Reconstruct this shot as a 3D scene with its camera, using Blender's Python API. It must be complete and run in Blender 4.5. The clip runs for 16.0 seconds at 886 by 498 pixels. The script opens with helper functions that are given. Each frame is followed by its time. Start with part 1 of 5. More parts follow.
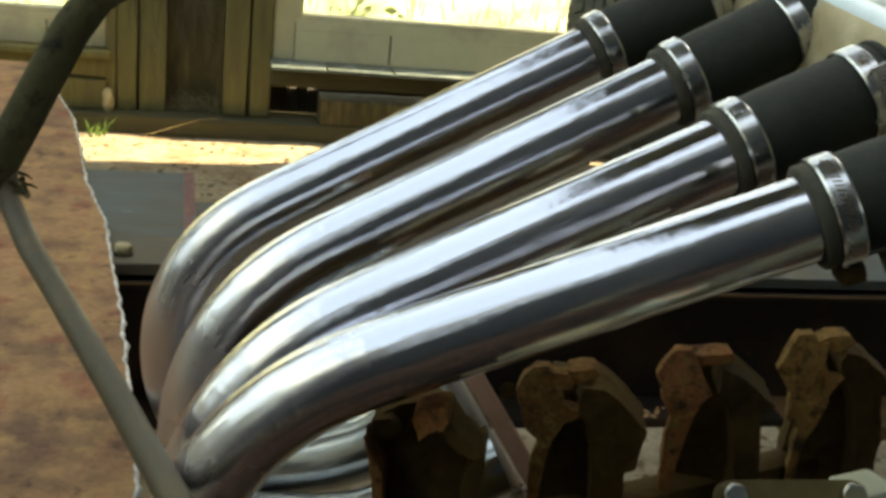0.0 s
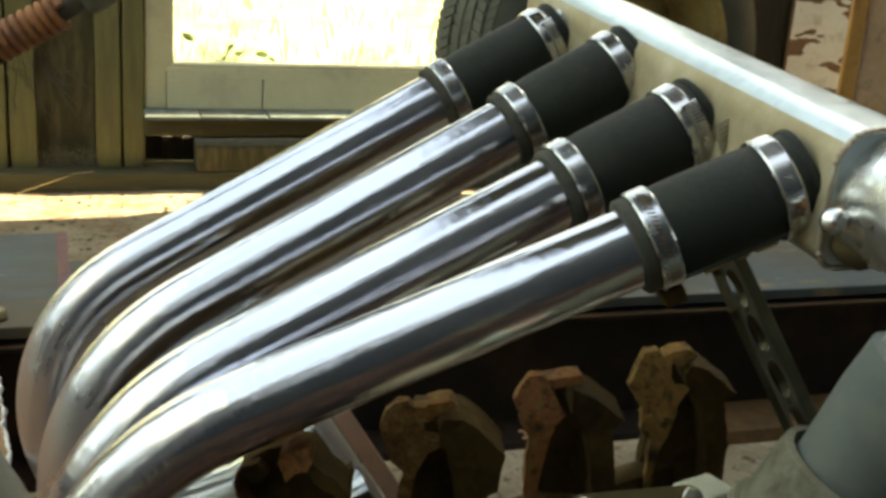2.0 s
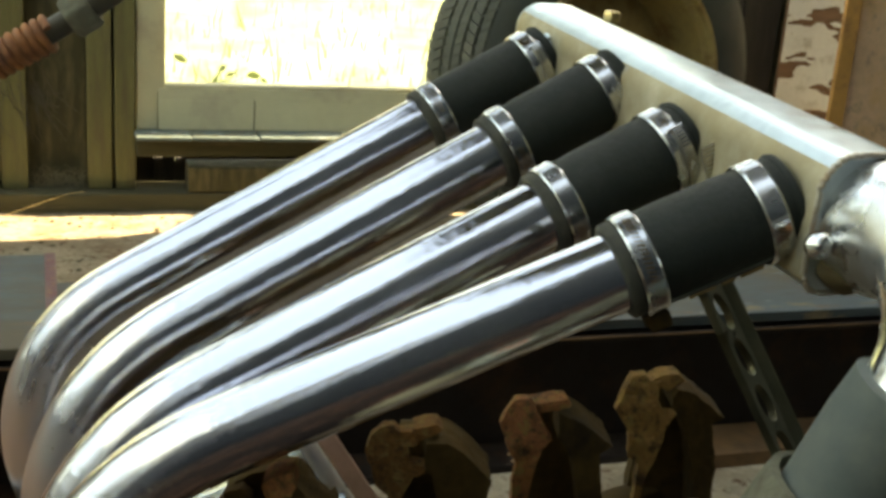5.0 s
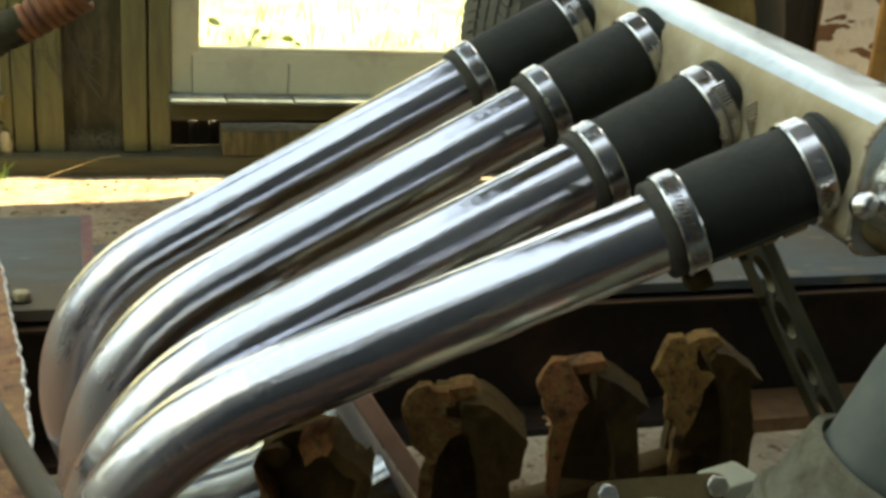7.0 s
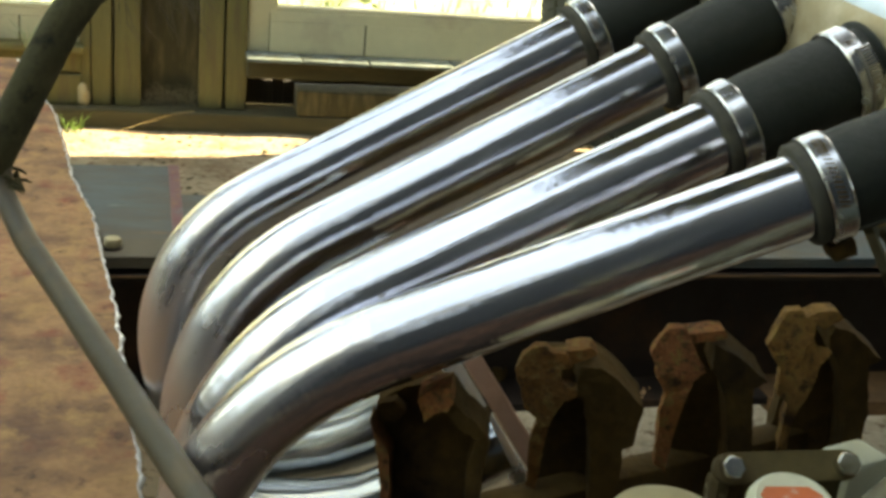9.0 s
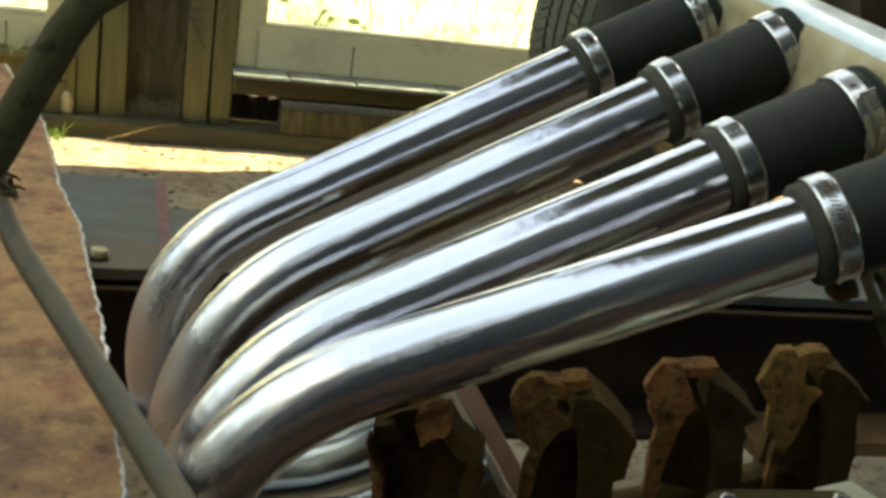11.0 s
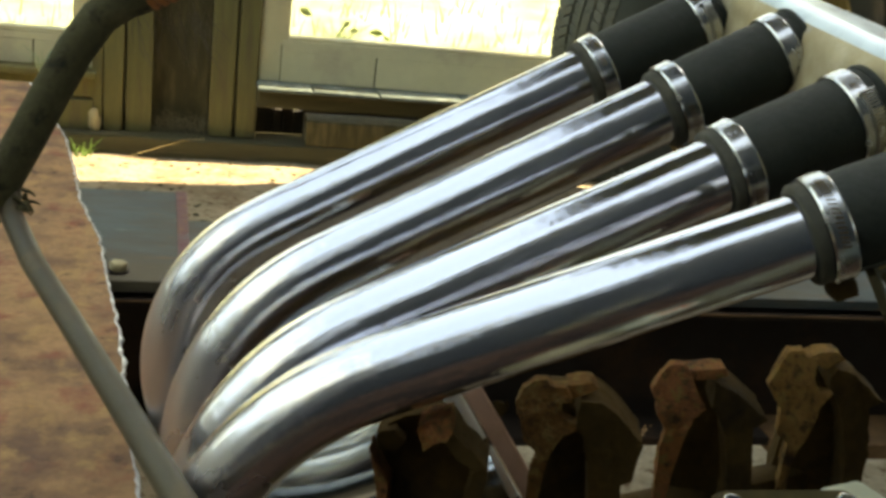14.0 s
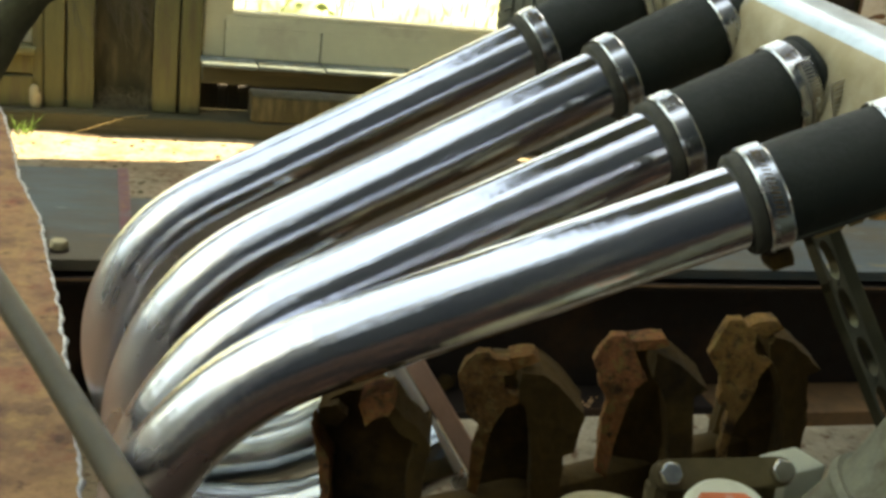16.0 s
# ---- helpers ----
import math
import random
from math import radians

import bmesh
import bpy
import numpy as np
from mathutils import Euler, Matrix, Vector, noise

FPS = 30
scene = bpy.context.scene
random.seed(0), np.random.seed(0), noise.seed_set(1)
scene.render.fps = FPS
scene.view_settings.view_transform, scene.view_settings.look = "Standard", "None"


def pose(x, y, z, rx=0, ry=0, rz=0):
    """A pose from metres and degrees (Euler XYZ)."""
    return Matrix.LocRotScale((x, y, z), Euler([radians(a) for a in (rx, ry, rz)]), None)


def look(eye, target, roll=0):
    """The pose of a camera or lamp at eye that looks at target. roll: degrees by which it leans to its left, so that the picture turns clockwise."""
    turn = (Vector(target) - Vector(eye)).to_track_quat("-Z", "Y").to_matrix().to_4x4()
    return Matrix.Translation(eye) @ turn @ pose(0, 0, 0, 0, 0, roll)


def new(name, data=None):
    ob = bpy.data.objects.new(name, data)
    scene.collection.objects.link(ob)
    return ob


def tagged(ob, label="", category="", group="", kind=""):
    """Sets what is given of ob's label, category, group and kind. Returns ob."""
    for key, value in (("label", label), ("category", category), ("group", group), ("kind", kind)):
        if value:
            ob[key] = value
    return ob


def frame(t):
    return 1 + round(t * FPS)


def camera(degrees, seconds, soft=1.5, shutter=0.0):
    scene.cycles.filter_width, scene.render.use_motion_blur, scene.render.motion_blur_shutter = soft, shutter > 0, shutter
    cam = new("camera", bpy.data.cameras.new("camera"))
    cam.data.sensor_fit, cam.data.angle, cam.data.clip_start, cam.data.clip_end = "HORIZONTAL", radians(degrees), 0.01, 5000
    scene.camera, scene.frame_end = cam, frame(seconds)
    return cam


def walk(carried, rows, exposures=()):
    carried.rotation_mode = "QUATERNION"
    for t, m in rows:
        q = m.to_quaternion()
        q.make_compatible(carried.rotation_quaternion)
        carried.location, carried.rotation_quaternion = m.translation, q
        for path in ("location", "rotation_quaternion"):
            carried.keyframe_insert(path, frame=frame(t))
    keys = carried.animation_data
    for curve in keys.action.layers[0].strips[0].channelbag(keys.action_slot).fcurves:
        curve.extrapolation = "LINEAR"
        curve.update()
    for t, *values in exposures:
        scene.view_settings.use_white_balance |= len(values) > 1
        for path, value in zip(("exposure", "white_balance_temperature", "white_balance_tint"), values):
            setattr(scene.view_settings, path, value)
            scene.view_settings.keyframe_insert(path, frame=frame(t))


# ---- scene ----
cam = camera(40.0, 16.0, soft=3.4)
# seconds, place of the eye, turn in degrees
ROWS = [
    (0.0, -0.0184, 0.0362, 0.8992, 69.738, -5.942, -9.897),
    (0.5, -0.0103, 0.0408, 0.9015, 69.448, -5.908, -11.619),
    (1.0, -0.0161, 0.0273, 0.9150, 69.956, -3.494, -10.461),
    (1.5, 0.0014, 0.0147, 0.9193, 70.615, -3.512, -15.131),
    (2.0, -0.0039, -0.0064, 0.9242, 71.693, -3.896, -15.929),
    (2.5, -0.0089, -0.0262, 0.9279, 71.342, -2.384, -16.935),
    (3.0, -0.0020, -0.0132, 0.9261, 72.889, -2.814, -17.035),
    (5.5, 0.0019, -0.0057, 0.9259, 72.664, -4.327, -15.904),
    (6.0, 0.0032, -0.0096, 0.9275, 72.729, -4.497, -15.637),
    (6.5, -0.0020, -0.0052, 0.9224, 71.162, -4.289, -15.661),
    (7.0, 0.0000, 0.0000, 0.9200, 70.966, -3.786, -14.693),
    (7.5, -0.0079, -0.0025, 0.9221, 71.537, -3.703, -14.774),
    (8.0, -0.0095, -0.0040, 0.9216, 71.183, -3.765, -14.435),
    (8.5, -0.0124, 0.0131, 0.9133, 69.531, -3.854, -12.839),
    (9.0, -0.0358, 0.0256, 0.9000, 69.383, -5.235, -11.483),
    (11.5, -0.0524, 0.0307, 0.8981, 70.710, -8.206, -12.095),
    (12.0, -0.0489, 0.0288, 0.8982, 70.538, -8.356, -12.154),
    (12.5, -0.0434, 0.0229, 0.8996, 70.665, -7.985, -11.945),
    (13.0, -0.0397, 0.0269, 0.8985, 70.439, -7.295, -11.578),
    (13.5, -0.0411, 0.0321, 0.8968, 70.028, -7.236, -11.129),
    (14.0, -0.0355, 0.0210, 0.9001, 70.887, -6.483, -10.744),
    (14.5, -0.0380, 0.0139, 0.9009, 71.419, -6.245, -11.498),
    (15.0, -0.0422, 0.0192, 0.9032, 71.009, -6.525, -12.044),
    (15.5, -0.0371, 0.0212, 0.8964, 70.800, -6.500, -12.374),
    (16.0, -0.0294, 0.0209, 0.8994, 69.997, -6.668, -13.174),
]
EXPOSURE = 3.46
# the clip brightens and darkens a little on the way: seconds, stops
STOPS = [(0.0, -0.16), (0.5, -0.13), (1.0, -0.06), (1.5, 0.03), (2.0, 0.07), (8.0, 0.07), (9.0, 0.19), (11.5, -0.1), (12.5, -0.04), (13.5, -0.02), (14.5, -0.08), (15.5, -0.1), (16.0, 0.20)]
walk(cam, [(t, pose(*r)) for t, *r in ROWS], [(t, EXPOSURE + e, 11200, 5) for t, e in STOPS])

# ---- light: open sky over the yard, sun from the side, along the window wall ----
SUN_ELEVATION, SUN_AZIMUTH = radians(40), radians(88)   # azimuth from +y towards +x
world = bpy.data.worlds.new("sky")
scene.world = world
world.use_nodes = True
wn = world.node_tree
sky = wn.nodes.new("ShaderNodeTexSky")
sky.sky_type, sky.sun_disc = "NISHITA", False
sky.air_density, sky.dust_density, sky.ozone_density = 1.3, 2.5, 1.0
sky.sun_elevation, sky.sun_rotation = SUN_ELEVATION, SUN_AZIMUTH
wn.nodes["Background"].inputs["Strength"].default_value = 0.10
wn.links.new(sky.outputs[0], wn.nodes["Background"].inputs["Color"])
sun = new("sun", bpy.data.lights.new("sun", "SUN"))
sun.data.energy, sun.data.angle, sun.data.color = 3.2, radians(0.53), (1.0, 0.965, 0.91)
sun_dir = Vector((math.sin(SUN_AZIMUTH) * math.cos(SUN_ELEVATION), math.cos(SUN_AZIMUTH) * math.cos(SUN_ELEVATION), math.sin(SUN_ELEVATION)))
sun.matrix_world = look(sun_dir * 20, (0, 0, 0))


# ---- materials ----
def material(name, base, rough=0.6, metal=0.0, spots=(), grain=0.25, scale=40.0, bump=0.2, stretch=(1, 1, 1), bump_scale=None, per_object=0.0, coat=0.0, spec=0.5):
    """A node material: a base colour broken by fine grain, and patches of other colours.
    spots: (colour, noise scale, threshold, softness, roughness, metal)."""
    m = bpy.data.materials.new(name)
    m.use_nodes = True
    nt = m.node_tree
    n, l = nt.nodes, nt.links
    b = n["Principled BSDF"]
    tc = n.new("ShaderNodeTexCoord")
    mp = n.new("ShaderNodeMapping")
    mp.inputs["Scale"].default_value = stretch
    l.new(tc.outputs["Object"], mp.inputs["Vector"])

    def noise_of(sc, detail=6.0, rgh=0.6):
        t = n.new("ShaderNodeTexNoise")
        t.inputs["Scale"].default_value, t.inputs["Detail"].default_value, t.inputs["Roughness"].default_value = sc, detail, rgh
        l.new(mp.outputs["Vector"], t.inputs["Vector"])
        return t.outputs["Fac"]

    def ramp(fac, lo, hi, a=0.0, z=1.0):
        r = n.new("ShaderNodeMapRange")
        r.inputs["From Min"].default_value, r.inputs["From Max"].default_value = lo, hi
        r.inputs["To Min"].default_value, r.inputs["To Max"].default_value = a, z
        l.new(fac, r.inputs["Value"])
        return r.outputs["Result"]

    def mix(fac, a, z, kind="RGBA"):
        x = n.new("ShaderNodeMix")
        x.data_type = kind
        i0, i1, o = (6, 7, 2) if kind == "RGBA" else (2, 3, 0)
        if isinstance(fac, float):
            x.inputs[0].default_value = fac
        else:
            l.new(fac, x.inputs[0])
        for i, v in ((i0, a), (i1, z)):
            if hasattr(v, "links"):
                l.new(v, x.inputs[i])
            else:
                x.inputs[i].default_value = (*v, 1) if kind == "RGBA" else v
        return x.outputs[o]

    g1 = ramp(noise_of(scale), 0.3, 0.7)
    g2 = ramp(noise_of(scale * 0.13, 4), 0.3, 0.7)
    dark = [c * (1 - grain) for c in base]
    light = [min(1, c * (1 + grain)) for c in base]
    colour = mix(mix(0.5, g1, g2, "FLOAT"), dark, light)
    rgh, met = ramp(g1, 0, 1, max(0.02, rough - 0.08), min(1, rough + 0.08)), metal
    for col, sc, thr, soft, r2, m2 in spots:
        f = ramp(noise_of(sc, 8, 0.65), thr - soft, thr + soft)
        colour = mix(f, colour, col)
        rgh = mix(f, rgh, r2, "FLOAT")
        met = mix(f, met, m2, "FLOAT")
    if per_object:
        oi = n.new("ShaderNodeObjectInfo")
        hv = n.new("ShaderNodeHueSaturation")
        l.new(ramp(oi.outputs["Random"], 0, 1, 1 - per_object, 1 + per_object), hv.inputs["Value"])
        l.new(colour, hv.inputs["Color"])
        colour = hv.outputs["Color"]
    l.new(colour, b.inputs["Base Color"])
    l.new(rgh, b.inputs["Roughness"])
    if hasattr(met, "links"):
        l.new(met, b.inputs["Metallic"])
    else:
        b.inputs["Metallic"].default_value = met
    b.inputs["Specular IOR Level"].default_value = spec
    b.inputs["Coat Weight"].default_value = coat
    if bump:
        bp = n.new("ShaderNodeBump")
        bp.inputs["Strength"].default_value, bp.inputs["Distance"].default_value = bump, 0.002
        l.new(noise_of(bump_scale or scale * 1.5, 8), bp.inputs["Height"])
        l.new(bp.outputs["Normal"], b.inputs["Normal"])
    return m


RUST, DUST = (0.17, 0.065, 0.028), (0.33, 0.27, 0.19)

BRUSHED = material("brushed_aluminium", (0.60, 0.68, 0.69), 0.36, 1.0, [((0.42, 0.50, 0.52), 22, 0.58, 0.12, 0.42, 1.0), ((0.60, 0.66, 0.67), 34, 0.62, 0.06, 0.26, 1.0)], 0.08, 60, 0.2, bump_scale=26)
STEEL = material("polished_steel", (0.70, 0.70, 0.68), 0.2, 1.0, [((0.35, 0.22, 0.12), 30, 0.74, 0.05, 0.6, 0.4)], 0.06, 60, 0.04)
BAND = material("clamp_steel", (0.54, 0.55, 0.56), 0.22, 1.0, [((0.25, 0.13, 0.06), 40, 0.78, 0.05, 0.7, 0.2)], 0.06, 90, 0.0)
DUSTY_RUBBER = material("dusty_rubber", (0.05, 0.05, 0.04), 0.85, 0.0, [((0.09, 0.085, 0.065), 30, 0.6, 0.1, 0.9, 0.0)], 0.3, 120, 0.3, spec=0.3)
WORN_BAND = material("worn_clamp_steel", (0.46, 0.42, 0.36), 0.36, 0.9, [((0.3, 0.2, 0.11), 60, 0.62, 0.08, 0.6, 0.4)], 0.12, 90, 0.1)
RUBBER = material("black_rubber", (0.0112, 0.0152, 0.0112), 0.72, 0.0, [((0.026, 0.028, 0.023), 12, 0.64, 0.12, 0.8, 0.0)], 0.25, 160, 0.35, spec=0.35)
GREY_RUBBER = material("grey_silicone", (0.085, 0.102, 0.090), 0.65, 0.0, [((0.14, 0.15, 0.125), 20, 0.58, 0.12, 0.85, 0.0)], 0.15, 60, 0.15)
DUSTY_CAST = material("dusty_casting", (0.165, 0.16, 0.11), 0.88, 0.0, [((0.08, 0.065, 0.04), 26, 0.58, 0.1, 0.8, 0.0), ((0.27, 0.24, 0.16), 16, 0.62, 0.1, 0.95, 0.0)], 0.35, 90, 0.8, spec=0.3)
RUSTY_CAST = material("rusty_cast_iron", (0.155, 0.070, 0.021), 0.9, 0.0, [((0.21, 0.085, 0.02), 20, 0.56, 0.1, 0.95, 0.0), ((0.20, 0.125, 0.042), 120, 0.56, 0.05, 0.95, 0.0), ((0.065, 0.034, 0.013), 170, 0.6, 0.07, 0.8, 0.0), ((0.045, 0.024, 0.012), 45, 0.62, 0.06, 0.8, 0.0)], 0.5, 300, 1.0, bump_scale=330, per_object=0.3, spec=0.2)
RED_CAST = material("red_rusted_iron", (0.22, 0.085, 0.036), 0.9, 0.0, [((0.21, 0.085, 0.02), 20, 0.56, 0.1, 0.95, 0.0), ((0.20, 0.125, 0.042), 120, 0.56, 0.05, 0.95, 0.0), ((0.065, 0.034, 0.013), 170, 0.6, 0.07, 0.8, 0.0), ((0.045, 0.024, 0.012), 45, 0.62, 0.06, 0.8, 0.0)], 0.5, 300, 1.0, bump_scale=330, per_object=0.3, spec=0.2)
TAN_CAST = material("tan_rusted_iron", (0.175, 0.088, 0.027), 0.9, 0.0, [((0.24, 0.13, 0.045), 20, 0.56, 0.1, 0.95, 0.0), ((0.20, 0.125, 0.042), 120, 0.56, 0.05, 0.95, 0.0), ((0.065, 0.034, 0.013), 170, 0.6, 0.07, 0.8, 0.0), ((0.045, 0.024, 0.012), 45, 0.62, 0.06, 0.8, 0.0)], 0.5, 300, 1.0, bump_scale=330, per_object=0.3, spec=0.2)
# less rusty dark iron; its low tone also carries the castings' shade
SHADED_IRON = material("shaded_dark_iron", (0.082, 0.049, 0.016), 0.85, 0.0, [((0.09, 0.05, 0.016), 26, 0.62, 0.08, 0.9, 0.0), ((0.02, 0.013, 0.008), 14, 0.6, 0.1, 0.55, 0.0)], 0.35, 120, 0.6, bump_scale=150, spec=0.15)
# for the unseen block: dark with brown patches, meant for pipe reflections
UNSEEN_IRON = material("unseen_block_iron", (0.022, 0.014, 0.010), 0.8, 0.0, [((0.27, 0.125, 0.068), 14, 0.60, 0.10, 0.9, 0.0), ((0.02, 0.014, 0.010), 22, 0.60, 0.08, 0.6, 0.0)], 0.35, 60, 0.5, spec=0.2)
PRIMER_BAR = material("pinkish_brown_bar", (0.38, 0.215, 0.145), 0.7, 0.0, [((0.30, 0.165, 0.105), 24, 0.6, 0.08, 0.9, 0.0)], 0.2, 70, 0.2)
BROWN_DUST = material("brown_dusty_casting", (0.10, 0.076, 0.036), 0.85, 0.0, [((0.09, 0.065, 0.035), 20, 0.58, 0.1, 0.8, 0.0), ((0.30, 0.26, 0.16), 40, 0.66, 0.05, 0.9, 0.0)], 0.3, 90, 0.5, spec=0.15)
RUSTY_PLATE = material("rusty_plate", (0.31, 0.175, 0.088), 0.8, 0.0, [((0.115, 0.062, 0.042), 12, 0.55, 0.12, 0.7, 0.0), ((0.37, 0.225, 0.10), 26, 0.6, 0.08, 0.9, 0.0), ((0.20, 0.06, 0.04), 17, 0.62, 0.08, 0.8, 0.0), ((0.07, 0.04, 0.03), 44, 0.64, 0.06, 0.8, 0.0), ((0.42, 0.22, 0.06), 60, 0.71, 0.03, 0.9, 0.0)], 0.4, 130, 0.8, spec=0.2)
TORN = material("torn_bright_metal", (0.62, 0.64, 0.64), 0.4, 0.6, [((0.3, 0.3, 0.3), 120, 0.55, 0.1, 0.6, 0.5)], 0.2, 150, 0.6)
DECK = material("blued_steel_plate", (0.056, 0.076, 0.078), 0.55, 0.0, [((0.030, 0.040, 0.042), 8, 0.57, 0.10, 0.6, 0.0), ((0.088, 0.074, 0.050), 6, 0.54, 0.07, 0.75, 0.0), ((0.25, 0.18, 0.09), 13, 0.63, 0.04, 0.9, 0.0), ((0.16, 0.10, 0.06), 34, 0.64, 0.05, 0.8, 0.0), ((0.13, 0.15, 0.14), 55, 0.66, 0.03, 0.6, 0.0)], 0.35, 30, 0.3, stretch=(0.4, 1, 1), spec=0.35)
RED_PAINT = material("worn_red_paint", (0.11, 0.032, 0.036), 0.5, 0.0, [((0.30, 0.19, 0.09), 40, 0.58, 0.06, 0.9, 0.0), ((0.10, 0.11, 0.12), 25, 0.6, 0.06, 0.5, 0.3)], 0.2, 60, 0.2)
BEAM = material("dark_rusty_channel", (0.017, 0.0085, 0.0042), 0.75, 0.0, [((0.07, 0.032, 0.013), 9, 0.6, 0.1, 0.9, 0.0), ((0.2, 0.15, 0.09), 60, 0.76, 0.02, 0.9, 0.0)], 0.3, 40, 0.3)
FLANGE = material("brown_rusty_flange", (0.20, 0.105, 0.045), 0.8, 0.05, [((0.10, 0.06, 0.03), 14, 0.58, 0.1, 0.8, 0.1)], 0.25, 50, 0.3)
FLOOR = material("dusty_earth_floor", (0.26, 0.22, 0.155), 0.95, 0.0, [((0.15, 0.10, 0.06), 7, 0.55, 0.08, 0.95, 0.0), ((0.33, 0.28, 0.20), 14, 0.6, 0.08, 0.95, 0.0), ((0.11, 0.065, 0.036), 38, 0.59, 0.05, 0.95, 0.0)], 0.35, 70, 1.0, bump_scale=50, spec=0.1)
GRASS = material("grass_ground", (0.31, 0.37, 0.23), 0.9, 0.0, [((0.22, 0.24, 0.09), 3, 0.55, 0.12, 0.9, 0.0)], 0.35, 20, 0.5)
WEED = material("green_weed", (0.10, 0.19, 0.04), 0.6, 0.0, (), 0.35, 60, 0.0)
BLADE = material("grass_blade", (0.37, 0.44, 0.27), 0.6, 0.0, (), 0.35, 30, 0.0)
POST_WOOD = material("weathered_post_wood", (0.138, 0.126, 0.047), 0.85, 0.0, [((0.11, 0.085, 0.045), 7, 0.6, 0.1, 0.9, 0.0)], 0.3, 60, 0.5, stretch=(6, 6, 0.6), per_object=0.12)
DARK_WOOD = material("dark_weathered_wood", (0.052, 0.048, 0.022), 0.88, 0.0, [((0.13, 0.105, 0.065), 10, 0.64, 0.08, 0.95, 0.0)], 0.35, 60, 0.5, stretch=(0.6, 6, 6), per_object=0.15)
PANEL_WOOD = material("brown_panel", (0.049, 0.042, 0.015), 0.85, 0.0, [((0.115, 0.098, 0.05), 9, 0.56, 0.1, 0.95, 0.0)], 0.3, 40, 0.3, stretch=(4, 4, 0.8))
CREAM = material("cream_window_paint", (0.58, 0.555, 0.37), 0.55, 0.0, [((0.44, 0.38, 0.27), 7, 0.62, 0.1, 0.7, 0.0)], 0.08, 40, 0.12)
SILL = material("chalky_sill_paint", (0.12, 0.152, 0.138), 0.85, 0.0, [((0.12, 0.125, 0.085), 13, 0.56, 0.06, 0.9, 0.0), ((0.22, 0.265, 0.255), 18, 0.6, 0.06, 0.8, 0.0)], 0.25, 60, 0.4, spec=0.2, per_object=0.25)
TYRE = material("dusty_tyre", (0.058, 0.064, 0.048), 0.75, 0.0, [((0.085, 0.085, 0.065), 9, 0.6, 0.12, 0.9, 0.0)], 0.25, 80, 0.3)
RIM = material("rusty_cream_rim", (0.29, 0.205, 0.075), 0.6, 0.0, [((0.20, 0.11, 0.04), 12, 0.60, 0.08, 0.9, 0.0)], 0.3, 40, 0.3)
BRASS = material("brass", (0.62, 0.45, 0.2), 0.3, 1.0, (), 0.1, 60, 0.05)
PEELED_WOOD = material("bare_brown_board", (0.17, 0.095, 0.055), 0.85, 0.0, [((0.10, 0.06, 0.035), 14, 0.6, 0.08, 0.9, 0.0)], 0.3, 60, 0.4, stretch=(0.7, 5, 5))
WHITE_PAINT = material("flaking_white_paint", (0.62, 0.64, 0.60), 0.7, 0.0, [((0.42, 0.42, 0.36), 15, 0.62, 0.08, 0.8, 0.0)], 0.1, 50, 0.25)
RUST_SHEET = material("orange_rusty_sheet", (0.70, 0.43, 0.25), 0.8, 0.05, [((0.64, 0.36, 0.15), 8, 0.6, 0.1, 0.9, 0.0), ((0.34, 0.23, 0.15), 22, 0.62, 0.08, 0.85, 0.0)], 0.2, 60, 0.25)
ORANGE_EDGE = material("orange_rust_edge", (0.55, 0.26, 0.07), 0.8, 0.0, [((0.36, 0.16, 0.06), 18, 0.6, 0.08, 0.9, 0.0)], 0.2, 60, 0.25)
HOSE_BLACK = material("dusty_black_hose", (0.052, 0.049, 0.023), 0.85, 0.0, [((0.105, 0.095, 0.05), 18, 0.6, 0.1, 0.9, 0.0), ((0.012, 0.012, 0.008), 50, 0.6, 0.06, 0.9, 0.0)], 0.35, 160, 1.0, bump_scale=170, spec=0.2)
ORANGE_COIL = material("rusty_orange_coil", (0.36, 0.135, 0.042), 0.7, 0.0, [((0.20, 0.08, 0.04), 30, 0.58, 0.08, 0.8, 0.1)], 0.25, 80, 0.3)
ROD = material("worn_grey_rod", (0.062, 0.053, 0.033), 0.5, 0.0, [((0.13, 0.10, 0.06), 18, 0.6, 0.1, 0.8, 0.0)], 0.2, 60, 0.15, spec=0.3)
ELBOW = material("buffed_elbow", (0.88, 0.90, 0.90), 0.22, 1.0, [((0.70, 0.69, 0.64), 16, 0.55, 0.12, 0.40, 0.9), ((0.40, 0.24, 0.09), 21, 0.66, 0.05, 0.55, 0.4), ((0.26, 0.20, 0.13), 44, 0.70, 0.04, 0.6, 0.5)], 0.08, 50, 0.5, bump_scale=30)
WELD = material("heat_stained_weld", (0.50, 0.45, 0.36), 0.45, 0.9, [((0.26, 0.14, 0.05), 28, 0.58, 0.08, 0.6, 0.3)], 0.15, 60, 0.3)
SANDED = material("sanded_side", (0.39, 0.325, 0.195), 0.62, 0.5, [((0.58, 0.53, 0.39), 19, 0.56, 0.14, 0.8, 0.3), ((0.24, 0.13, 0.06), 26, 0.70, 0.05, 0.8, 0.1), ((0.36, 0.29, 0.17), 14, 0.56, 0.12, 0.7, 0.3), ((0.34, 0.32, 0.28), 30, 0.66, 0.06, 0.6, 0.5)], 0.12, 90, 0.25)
ALU = material("dull_aluminium_strap", (0.125, 0.12, 0.078), 0.36, 0.85, [((0.12, 0.11, 0.07), 30, 0.62, 0.08, 0.6, 0.4)], 0.2, 60, 0.12)
